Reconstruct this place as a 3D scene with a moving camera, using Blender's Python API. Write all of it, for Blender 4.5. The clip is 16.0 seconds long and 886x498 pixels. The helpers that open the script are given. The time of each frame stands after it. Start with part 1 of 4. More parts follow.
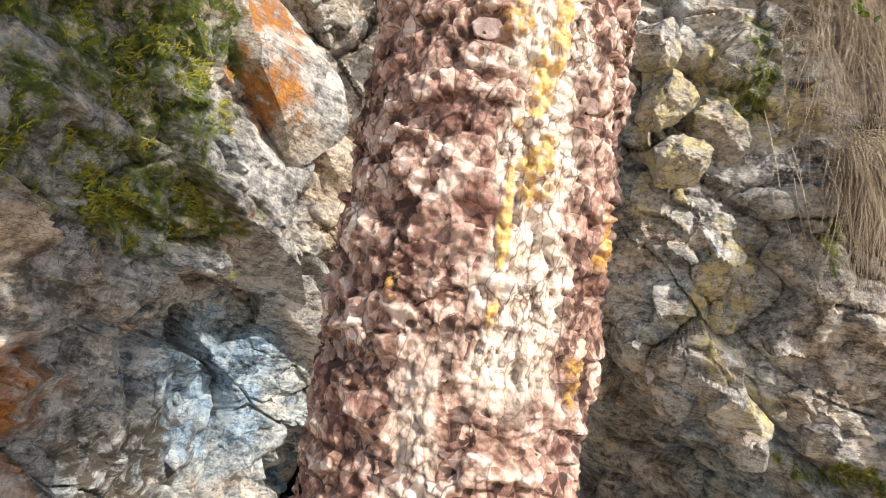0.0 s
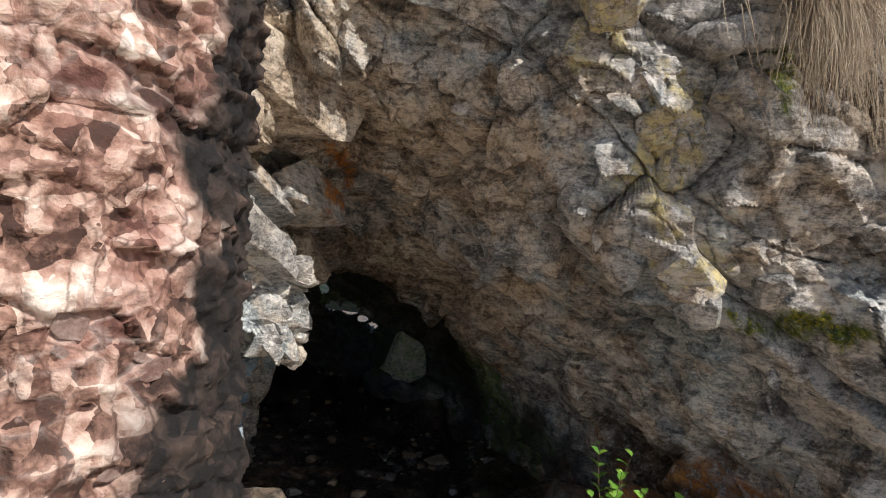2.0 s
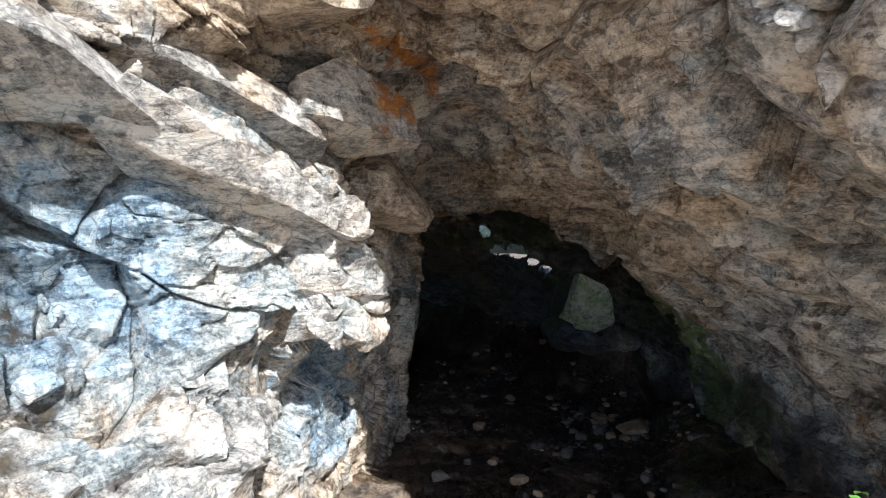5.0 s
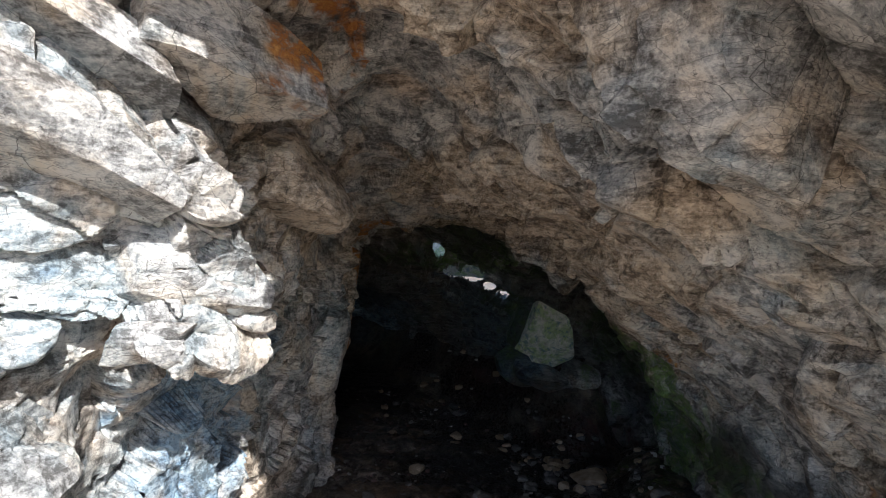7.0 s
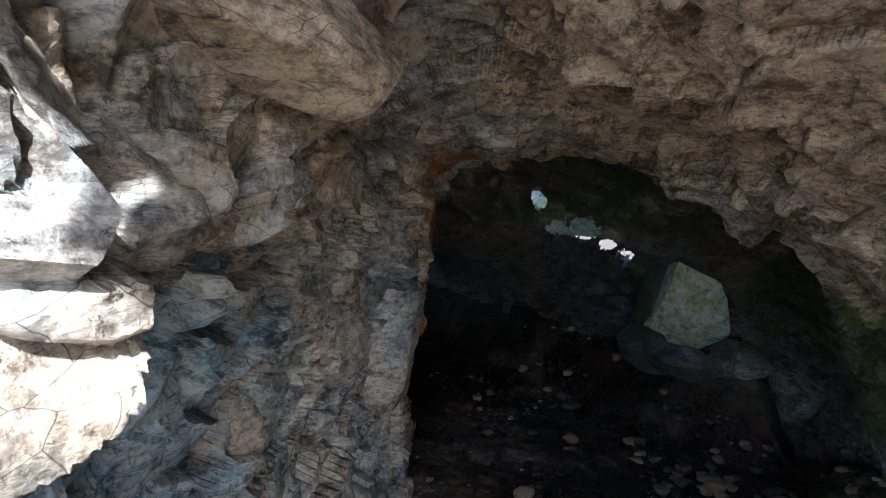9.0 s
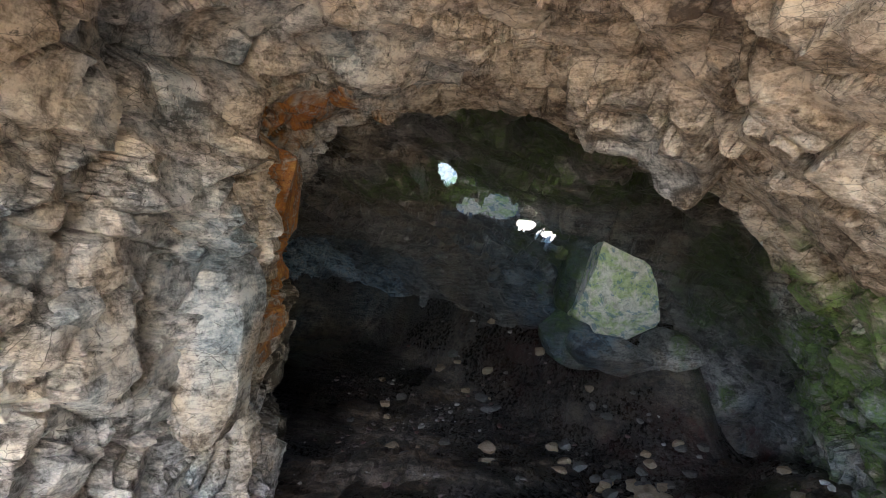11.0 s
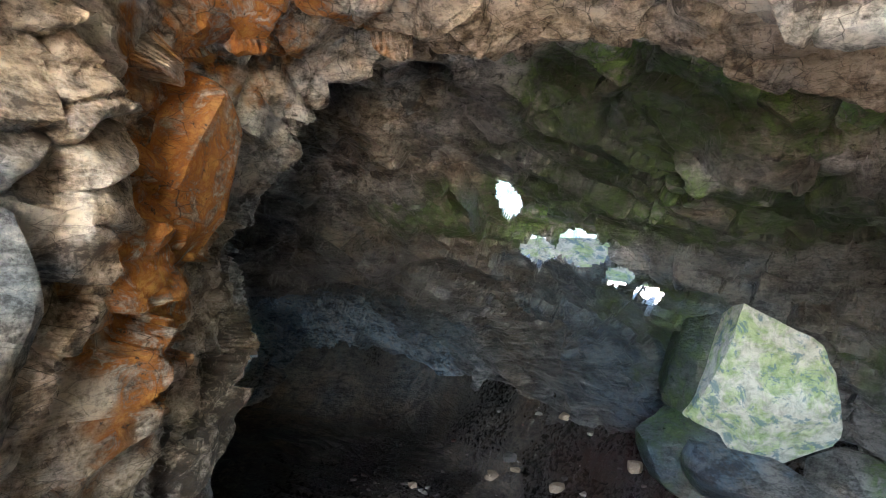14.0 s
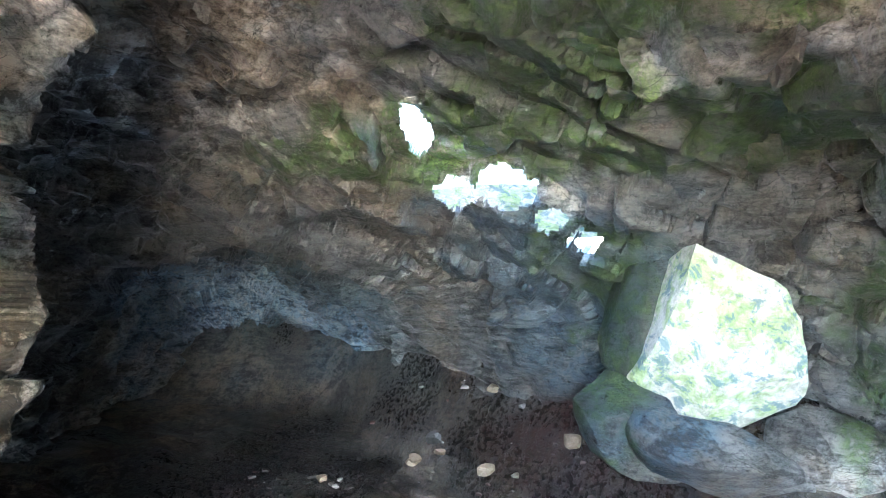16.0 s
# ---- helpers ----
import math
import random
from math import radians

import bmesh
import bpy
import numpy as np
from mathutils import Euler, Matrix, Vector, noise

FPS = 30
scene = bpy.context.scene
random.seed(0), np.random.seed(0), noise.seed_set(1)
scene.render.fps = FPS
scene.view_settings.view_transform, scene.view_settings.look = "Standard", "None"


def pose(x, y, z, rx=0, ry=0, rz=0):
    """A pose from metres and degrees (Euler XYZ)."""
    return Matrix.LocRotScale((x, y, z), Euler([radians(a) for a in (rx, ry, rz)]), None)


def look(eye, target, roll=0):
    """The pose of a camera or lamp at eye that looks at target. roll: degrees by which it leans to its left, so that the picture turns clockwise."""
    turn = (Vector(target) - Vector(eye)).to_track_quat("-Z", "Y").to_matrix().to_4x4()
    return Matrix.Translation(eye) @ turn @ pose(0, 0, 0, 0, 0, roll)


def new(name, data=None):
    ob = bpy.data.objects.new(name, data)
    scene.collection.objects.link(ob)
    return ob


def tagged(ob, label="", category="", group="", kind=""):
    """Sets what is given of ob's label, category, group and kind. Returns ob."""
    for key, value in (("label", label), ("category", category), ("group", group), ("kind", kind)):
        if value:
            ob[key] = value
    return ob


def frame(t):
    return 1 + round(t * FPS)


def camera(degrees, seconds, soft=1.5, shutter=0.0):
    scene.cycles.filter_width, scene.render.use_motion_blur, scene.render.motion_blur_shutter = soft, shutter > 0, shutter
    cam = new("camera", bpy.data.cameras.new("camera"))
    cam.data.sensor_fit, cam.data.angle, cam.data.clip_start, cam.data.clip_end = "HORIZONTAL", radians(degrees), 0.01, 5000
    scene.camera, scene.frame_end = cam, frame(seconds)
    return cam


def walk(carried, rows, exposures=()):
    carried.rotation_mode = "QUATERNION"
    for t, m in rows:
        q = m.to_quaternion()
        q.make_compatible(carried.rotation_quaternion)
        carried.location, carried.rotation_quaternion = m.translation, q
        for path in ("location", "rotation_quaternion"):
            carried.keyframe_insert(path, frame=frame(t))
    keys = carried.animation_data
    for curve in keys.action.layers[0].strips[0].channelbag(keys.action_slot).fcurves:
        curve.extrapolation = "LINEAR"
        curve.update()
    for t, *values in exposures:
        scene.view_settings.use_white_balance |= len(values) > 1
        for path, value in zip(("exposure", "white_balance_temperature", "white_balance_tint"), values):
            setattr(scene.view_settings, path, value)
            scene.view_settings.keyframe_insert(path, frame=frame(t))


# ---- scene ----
cam = camera(75.6, 16.0, soft=1.0)
SUN, SKY = 3.3, 0.094
EXPOSURES = [(0, 0.92, 6900, 12), (1, 0.68, 6900, 12), (1.5, 0.62, 6900, 12), (2, 0.5, 6600, 12), (2.5, 1.0, 6500, 11), (3, 1.35, 6400, 10), (4.2, 1.45, 6200, 10), (7, 1.65, 6000, 10), (8.5, 1.8, 5800, 10), (9, 2.2, 5900, 10), (9.7, 2.9, 6100, 10),
             (11.8, 4.6, 6600, 11), (13, 5.0, 6700, 11), (14, 5.4, 6400, 10), (15, 6.2, 5900, 8), (16, 6.7, 5900, 8)]
PATH = [
    (0, (0.048, 0.097, 1.377), (-0.019, 2.067, 1.715), 11.4),
    (0.5, (0.149, 0.133, 1.368), (0.147, 2.104, 1.706), 12.1),
    (1, (0.205, 0.194, 1.35), (0.279, 2.168, 1.66), 11.5),
    (1.5, (0.249, 0.192, 1.345), (0.331, 2.175, 1.59), 10.0),
    (2, (0.313, 0.32, 1.25), (0.34, 2.319, 1.323), 6.0),
    (2.5, (0.483, 0.568, 1.203), (0.374, 2.56, 1.064), 3.3),
    (3, (0.623, 0.786, 1.28), (0.312, 2.75, 1.065), -0.4),
    (3.5, (0.649, 0.789, 1.302), (0.29, 2.749, 1.127), -1.1),
    (4, (0.678, 1.018, 1.272), (0.238, 2.962, 1.112), 0.3),
    (4.2, (0.672, 1.112, 1.274), (0.157, 3.035, 1.088), 0.7),
    (6.3, (0.738, 2.074, 1.138), (-0.009, 3.927, 1.039), -1.8),
    (6.5, (0.736, 2.088, 1.142), (0.058, 3.969, 1.084), -0.6),
    (7, (0.681, 2.196, 1.103), (0.119, 4.114, 1.02), 2.5),
    (7.2, (0.593, 2.352, 1.06), (0.038, 4.27, 0.945), 3.7),
    (7.5, (0.41, 2.692, 1.016), (-0.134, 4.606, 0.816), 5.1),
    (8, (0.225, 2.905, 1.086), (-0.302, 4.82, 0.849), 6.9),
    (8.5, (0.181, 3.055, 1.047), (-0.519, 4.915, 0.827), 4.2),
    (9, (0.175, 3.466, 0.875), (-0.665, 5.271, 0.685), -0.2),
    (9.5, (0.175, 3.699, 0.853), (-0.55, 5.549, 0.629), -2.3),
    (9.7, (0.191, 3.715, 0.855), (-0.448, 5.593, 0.596), -2.4),
    (11.8, (0.152, 4.733, 0.503), (-0.572, 6.592, 0.367), 2.3),
    (12, (0.132, 4.865, 0.457), (-0.712, 6.674, 0.341), 1.7),
    (12.5, (0.101, 5.132, 0.427), (-0.652, 6.983, 0.344), 0.4),
    (13, (0.059, 5.183, 0.43), (-0.732, 7.019, 0.354), 3.7),
    (13.5, (0.006, 5.255, 0.454), (-0.873, 7.052, 0.438), 4.2),
    (14, (-0.121, 5.432, 0.397), (-1.004, 7.224, 0.492), 2.2),
    (14.5, (-0.216, 5.647, 0.346), (-0.958, 7.503, 0.429), 2.2),
    (15, (-0.231, 5.692, 0.347), (-0.899, 7.574, 0.456), 1.9),
    (15.5, (-0.229, 5.77, 0.321), (-0.949, 7.634, 0.413), -0.3),
    (16, (-0.226, 6.02, 0.278), (-0.891, 7.905, 0.296), 0.2),
]
walk(cam, [(t, look(eye, target, roll)) for t, eye, target, roll in PATH], EXPOSURES)

# ---------------------------------------------------------------- world, sun
SUN_TO = Vector((0.52, -0.58, 0.63)).normalized()
world = bpy.data.worlds.new("world")
scene.world = world
world.use_nodes = True
wn = world.node_tree.nodes
sky = wn.new("ShaderNodeTexSky")
sky.sky_type = "NISHITA"
sky.sun_disc = False
sky.sun_elevation = math.asin(SUN_TO.z)
sky.sun_rotation = math.atan2(SUN_TO.x, SUN_TO.y)
wn["Background"].inputs["Strength"].default_value = SKY
world.node_tree.links.new(sky.outputs[0], wn["Background"].inputs["Color"])
sun = new("sun", bpy.data.lights.new("sun", "SUN"))
sun.data.energy, sun.data.angle, sun.data.color = SUN, radians(0.6), (1.0, 0.95, 0.87)
sun.matrix_world = look((0, 0, 20), Vector((0, 0, 20)) - SUN_TO)


# ---------------------------------------------------------------- materials
class Nodes:
    """A short way to write node materials."""

    def __init__(self, name):
        self.mat = bpy.data.materials.new(name)
        self.mat.use_nodes = True
        self.tree = self.mat.node_tree
        self.bsdf = self.tree.nodes["Principled BSDF"]
        self.where = self.add("ShaderNodeTexCoord").outputs["Object"]

    def add(self, kind, **values):
        node = self.tree.nodes.new(kind)
        for key, value in values.items():
            if key == "op":
                node.operation = value
            elif key == "blend":
                node.blend_type = value
        return node

    def put(self, socket, value):
        if isinstance(value, bpy.types.NodeSocket):
            self.tree.links.new(value, socket)
        else:
            socket.default_value = value

    def noise(self, scale, detail=6, rough=0.6, distort=0.0, stretch=None):
        node = self.add("ShaderNodeTexNoise")
        self.put(node.inputs["Vector"], self.mapped(stretch) if stretch else self.where)
        node.inputs["Scale"].default_value = scale
        node.inputs["Detail"].default_value = detail
        node.inputs["Roughness"].default_value = rough
        node.inputs["Distortion"].default_value = distort
        return node.outputs["Fac"]

    def mapped(self, stretch):
        node = self.add("ShaderNodeMapping")
        self.put(node.inputs["Vector"], self.where)
        node.inputs["Rotation"].default_value = [radians(a) for a in stretch[1]]
        node.inputs["Scale"].default_value = stretch[0]
        return node.outputs[0]

    def voronoi(self, scale, feature="F1", stretch=None, out="Distance"):
        node = self.add("ShaderNodeTexVoronoi")
        node.feature = feature
        warp = self.add("ShaderNodeTexNoise")
        self.put(warp.inputs["Vector"], self.where)
        warp.inputs["Scale"].default_value = scale * 0.55
        warp.inputs["Detail"].default_value = 4
        bent = self.add("ShaderNodeVectorMath", op="MULTIPLY_ADD")
        self.put(bent.inputs[0], warp.outputs["Color"])
        bent.inputs[1].default_value = (0.9 / scale,) * 3
        self.put(bent.inputs[2], self.mapped(stretch) if stretch else self.where)
        self.put(node.inputs["Vector"], bent.outputs[0])
        node.inputs["Scale"].default_value = scale
        return node.outputs[out]

    def ramp(self, value, *stops):
        node = self.add("ShaderNodeValToRGB")
        self.put(node.inputs[0], value)
        el = node.color_ramp.elements
        while len(el) < len(stops):
            el.new(0.5)
        for e, (pos, col) in zip(el, stops):
            e.position = pos
            e.color = (col, col, col, 1) if isinstance(col, (int, float)) else (*col, 1)
        return node.outputs[0]

    def math(self, op, a, b=0.0):
        node = self.add("ShaderNodeMath", op=op)
        node.use_clamp = op in ("MULTIPLY_ADD",)
        self.put(node.inputs[0], a)
        self.put(node.inputs[1], b)
        return node.outputs[0]

    def mix(self, fac, a, b, blend="MIX"):
        node = self.add("ShaderNodeMixRGB", blend=blend)
        self.put(node.inputs[0], fac)
        for socket, value in ((node.inputs[1], a), (node.inputs[2], b)):
            self.put(socket, value if isinstance(value, bpy.types.NodeSocket) else (*value, 1))
        return node.outputs[0]

    def attribute(self, name):
        node = self.add("ShaderNodeAttribute")
        node.attribute_name = name
        return node.outputs["Fac"]

    def random(self):
        return self.add("ShaderNodeObjectInfo").outputs["Random"]

    def island(self):
        return self.add("ShaderNodeNewGeometry").outputs["Random Per Island"]

    def done(self, colour, rough, bumps=(), metal=0.0, spec=0.5):
        self.put(self.bsdf.inputs["Base Color"], colour if isinstance(colour, bpy.types.NodeSocket) else (*colour, 1))
        self.put(self.bsdf.inputs["Roughness"], rough)
        self.bsdf.inputs["Metallic"].default_value = metal
        self.bsdf.inputs["Specular IOR Level"].default_value = spec
        normal = None
        for height, strength, distance in bumps:
            bump = self.add("ShaderNodeBump")
            bump.inputs["Strength"].default_value = strength
            bump.inputs["Distance"].default_value = distance
            self.put(bump.inputs["Height"], height)
            if normal is not None:
                self.put(bump.inputs["Normal"], normal)
            normal = bump.outputs[0]
        if normal is not None:
            self.put(self.bsdf.inputs["Normal"], normal)
        return self.mat


BED = ((1.0, 1.0, 1.35), (0, 32, 0))


def rock_material(name, tint=(1, 1, 1), rough=0.8):
    n = Nodes(name)
    large = n.noise(1.7, 5, 0.6, 0.8)
    mid = n.noise(5, 9, 0.62, 0.9, BED)
    fine = n.noise(34, 6, 0.68, 0.2)
    speck = n.noise(15, 9, 0.72, 0.6)
    streak = n.noise(9, 8, 0.72, 0.5, ((0.8, 1.0, 4.5), (6, 33, 0)))
    grit = n.noise(95, 5, 0.75, 0.2)
    facet = n.add("ShaderNodeSeparateColor")
    n.put(facet.inputs[0], n.voronoi(8, "F1", ((1, 1, 2.0), (10, 33, 15)), "Color"))
    facet_small = n.add("ShaderNodeSeparateColor")
    n.put(facet_small.inputs[0], n.voronoi(26, "F1", ((1, 1, 2.2), (-10, 30, 5)), "Color"))
    shift = n.math("ADD", n.math("MULTIPLY", facet.outputs[0], 0.17), n.math("MULTIPLY", facet_small.outputs[0], 0.10))
    blend = n.math("ADD", n.math("ADD", n.math("MULTIPLY", mid, 0.36), n.math("MULTIPLY", fine, 0.30)), n.math("ADD", n.math("MULTIPLY", streak, 0.26), n.math("MULTIPLY", grit, 0.24)))
    tone = n.math("ADD", n.math("ADD", n.math("MULTIPLY", n.math("SUBTRACT", blend, 0.58), 2.5), 0.53), n.math("SUBTRACT", shift, 0.125))
    chip = n.voronoi(15, "F1", ((1, 1, 1.5), (8, 34, 12)))
    chip_small = n.voronoi(48, "F1", ((1, 1, 1.4), (-8, 28, 12)))
    colour = n.ramp(tone, (0.33, (0.12, 0.115, 0.11)), (0.46, (0.32, 0.315, 0.31)), (0.56, (0.47, 0.46, 0.445)), (0.68, (0.72, 0.69, 0.65)))
    warm = n.ramp(tone, (0.33, (0.13, 0.09, 0.06)), (0.47, (0.37, 0.285, 0.20)), (0.57, (0.54, 0.43, 0.32)), (0.7, (0.76, 0.64, 0.50)))
    cold = n.ramp(tone, (0.33, (0.09, 0.115, 0.13)), (0.48, (0.27, 0.335, 0.37)), (0.58, (0.40, 0.455, 0.48)), (0.7, (0.62, 0.66, 0.66)))
    colour = n.mix(n.ramp(large, (0.47, 0.0), (0.60, 0.8)), colour, warm)
    colour = n.mix(n.ramp(n.noise(2.3, 4, 0.6, 1.0), (0.54, 0.0), (0.64, 0.6)), colour, cold)
    colour = n.mix(n.math("MULTIPLY", n.attribute("cold"), n.ramp(large, (0.4, 0.95), (0.62, 0.45))), colour, cold)
    colour = n.mix(n.math("MULTIPLY", n.attribute("warm"), n.ramp(speck, (0.3, 0.4), (0.6, 1.0))), colour, warm)
    slate = n.ramp(tone, (0.33, (0.05, 0.085, 0.125)), (0.48, (0.17, 0.27, 0.38)), (0.6, (0.36, 0.49, 0.60)))
    colour = n.mix(n.math("MULTIPLY", n.attribute("blue"), n.ramp(speck, (0.40, 0.4), (0.55, 1.0))), colour, slate)
    rust = n.ramp(speck, (0.34, (0.09, 0.03, 0.012)), (0.5, (0.42, 0.15, 0.03)), (0.66, (0.66, 0.34, 0.09)))
    colour = n.mix(n.math("MULTIPLY", n.attribute("rust"), n.ramp(speck, (0.38, 0.1), (0.5, 1.0))), colour, rust)
    yellow = n.ramp(speck, (0.34, (0.30, 0.23, 0.08)), (0.6, (0.72, 0.62, 0.30)))
    colour = n.mix(n.math("MULTIPLY", n.attribute("yellow"), n.ramp(speck, (0.42, 0.0), (0.56, 0.85))), colour, yellow)
    red = n.ramp(speck, (0.34, (0.12, 0.045, 0.045)), (0.66, (0.42, 0.19, 0.17)))
    colour = n.mix(n.math("MULTIPLY", n.attribute("red"), n.ramp(speck, (0.38, 0.2), (0.55, 0.9))), colour, red)
    algae = n.ramp(speck, (0.34, (0.03, 0.055, 0.018)), (0.52, (0.13, 0.24, 0.05)), (0.68, (0.36, 0.50, 0.18)))
    colour = n.mix(n.math("MULTIPLY", n.attribute("green"), n.ramp(speck, (0.38, 0.3), (0.56, 0.95))), colour, algae)
    # near-black patches: dark stains on the overhang, and shade painted into unlit hollows
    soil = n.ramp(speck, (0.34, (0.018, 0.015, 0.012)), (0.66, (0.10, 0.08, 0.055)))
    colour = n.mix(n.math("MULTIPLY", n.attribute("stain_shade"), n.ramp(speck, (0.42, 0.1), (0.52, 0.95))), colour, soil)
    moss = n.ramp(fine, (0.34, (0.02, 0.03, 0.006)), (0.5, (0.09, 0.13, 0.015)), (0.66, (0.26, 0.27, 0.03)))
    colour = n.mix(n.math("MULTIPLY", n.attribute("moss"), n.ramp(speck, (0.40, 0.2), (0.5, 1.0))), colour, moss)
    # dark lichen dots, and dirt in the hair cracks
    colour = n.mix(n.ramp(n.noise(27, 6, 0.78, 0.4), (0.60, 0.0), (0.65, 0.8)), colour, (0.045, 0.04, 0.036))
    crack = n.ramp(n.voronoi(7.5, "DISTANCE_TO_EDGE", ((1, 1, 2.4), (12, 35, 20))), (0.0, 0.0), (0.014, 1.0))
    where_cracked = n.ramp(n.noise(3.1, 4, 0.6, 0.6), (0.44, 0.0), (0.56, 0.85))
    colour = n.mix(n.math("MULTIPLY", n.math("SUBTRACT", 1.0, crack), where_cracked), colour, (0.04, 0.036, 0.032))
    hair = n.ramp(n.voronoi(21, "DISTANCE_TO_EDGE", ((1, 1, 2.8), (-8, 33, 12))), (0.0, 0.7), (0.035, 0.0))
    colour = n.mix(n.math("MULTIPLY", hair, n.ramp(n.noise(4.3, 4, 0.6, 0.5), (0.46, 0.0), (0.58, 1.0))), colour, (0.05, 0.045, 0.04))
    colour = n.mix(1.0, colour, tint, "MULTIPLY")
    # damp gloss, together with the dimness of the back chamber put into the colour
    wet_shade = n.attribute("wet_shade")
    colour = n.mix(wet_shade, colour, n.mix(1.0, colour, (0.27, 0.27, 0.27), "MULTIPLY"))
    gloss = n.math("SUBTRACT", n.ramp(fine, (0.3, rough - 0.18), (0.7, min(rough + 0.12, 1.0))), n.math("MULTIPLY", wet_shade, 0.38))
    return n.done(colour, gloss,
                  ((crack, 0.12, 0.01), (chip, 0.35, 0.02), (chip_small, 0.45, 0.010), (streak, 0.75, 0.022), (mid, 0.45, 0.03), (fine, 0.8, 0.013), (grit, 0.7, 0.005)))


def plain_material(name, dark, light, scale=20, rough=0.8, bump=0.4, depth=0.01, stretch=None, spread=0.0, spec=0.5):
    n = Nodes(name)
    f = n.noise(scale, 7, 0.65, 0.4, stretch)
    colour = n.ramp(f, (0.3, dark), (0.7, light))
    if spread:
        shade = n.ramp(n.random(), (0.0, 1.0 - spread), (1.0, 1.0))
        colour = n.mix(1.0, colour, shade, "MULTIPLY")
    return n.done(colour, rough, ((f, bump, depth), (n.noise(scale * 5, 5, 0.7), bump * 0.7, depth * 0.3)), spec=spec)


ROCK = rock_material("rock")
RUBBLE = rock_material("rubble", (0.40, 0.34, 0.29), 0.7)


def bark_material():
    n = Nodes("bark")
    relief = n.attribute("relief")
    grain = n.noise(70, 6, 0.7, 0.3)
    flake = n.add("ShaderNodeSeparateColor")
    n.put(flake.inputs[0], n.voronoi(42, "F1", ((1, 1, 1.5), (0, 0, 0)), "Color"))
    shard = n.add("ShaderNodeSeparateColor")
    n.put(shard.inputs[0], n.voronoi(110, "F1", ((1, 1, 0.6), (0, 0, 0)), "Color"))
    rim = n.ramp(n.voronoi(42, "DISTANCE_TO_EDGE", ((1, 1, 1.5), (0, 0, 0))), (0.0, 1.0), (0.10, 0.0))
    broad = n.noise(11, 5, 0.6, 0.6)
    tone = n.math("ADD", n.math("ADD", n.math("MULTIPLY", relief, 0.27), n.math("MULTIPLY", grain, 0.41)), n.math("ADD", n.math("MULTIPLY", flake.outputs[0], 0.16), n.math("MULTIPLY", shard.outputs[0], 0.16)))
    colour = n.ramp(tone, (0.31, (0.06, 0.03, 0.022)), (0.39, (0.33, 0.19, 0.145)), (0.47, (0.60, 0.43, 0.355)), (0.58, (0.86, 0.76, 0.68)))
    red = n.ramp(tone, (0.28, (0.14, 0.05, 0.04)), (0.58, (0.50, 0.27, 0.22)))
    colour = n.mix(n.ramp(broad, (0.52, 0.0), (0.60, 0.55)), colour, red)
    colour = n.mix(n.math("MULTIPLY", rim, n.ramp(n.noise(16, 4, 0.6), (0.5, 0.0), (0.62, 0.3))), colour, (0.72, 0.60, 0.55))
    board = n.ramp(n.voronoi(85, "DISTANCE_TO_EDGE", ((1, 1, 0.38), (0, 0, 0))), (0.0, 0.35), (0.06, 1.0))
    wood = n.ramp(n.math("MULTIPLY", board, n.math("ADD", 0.35, n.math("MULTIPLY", tone, 1.2))), (0.1, (0.24, 0.11, 0.05)), (0.5, (0.56, 0.43, 0.34)), (0.9, (0.78, 0.70, 0.62)))
    colour = n.mix(n.attribute("wood"), colour, wood)
    fissure = n.ramp(n.voronoi(58, "DISTANCE_TO_EDGE", ((1, 1, 0.5), (0, 0, 0))), (0.0, 0.85), (0.07, 0.0))
    colour = n.mix(n.math("MULTIPLY", fissure, n.ramp(n.noise(9, 4, 0.6), (0.40, 0.25), (0.55, 1.0))), colour, (0.10, 0.045, 0.032))
    resin = n.ramp(grain, (0.36, (0.40, 0.14, 0.02)), (0.52, (0.72, 0.40, 0.07)), (0.64, (0.85, 0.68, 0.30)))
    colour = n.mix(n.math("MULTIPLY", n.attribute("resin"), n.ramp(grain, (0.42, 0.2), (0.52, 1.0))), colour, resin)
    char = n.ramp(tone, (0.36, (0.006, 0.005, 0.005)), (0.56, (0.06, 0.04, 0.032)), (0.68, (0.30, 0.19, 0.14)))
    colour = n.mix(n.attribute("char"), colour, char)
    return n.done(colour, n.ramp(n.attribute("resin"), (0.0, 0.85), (1.0, 0.4)), ((flake.outputs[1], 0.4, 0.004), (shard.outputs[1], 0.6, 0.003), (grain, 0.8, 0.005), (n.noise(240, 4, 0.7), 0.6, 0.0015)))


BARK = bark_material()
SOIL = plain_material("soil", (0.26, 0.20, 0.15), (0.58, 0.49, 0.39), 7, 0.9, 0.8, 0.03)


def scale_material():
    n = Nodes("bark_scale")
    grain = n.noise(1.6, 8, 0.75, 0.4)
    colour = n.mix(n.random(), n.ramp(grain, (0.3, (0.14, 0.065, 0.05)), (0.5, (0.34, 0.2, 0.165)), (0.7, (0.6, 0.46, 0.41))), n.ramp(grain, (0.3, (0.22, 0.14, 0.12)), (0.5, (0.5, 0.37, 0.33)), (0.7, (0.78, 0.69, 0.64))))
    return n.done(colour, 0.85, ((grain, 0.9, 0.006), (n.noise(6, 6, 0.75), 0.7, 0.003)))


SCALE = scale_material()
MOSS = plain_material("moss", (0.11, 0.115, 0.01), (0.46, 0.42, 0.04), 12, 0.9, 0.3, 0.004)
STRAW = plain_material("dry_grass", (0.20, 0.145, 0.10), (0.62, 0.51, 0.38), 6, 0.8, 0.2, 0.002)


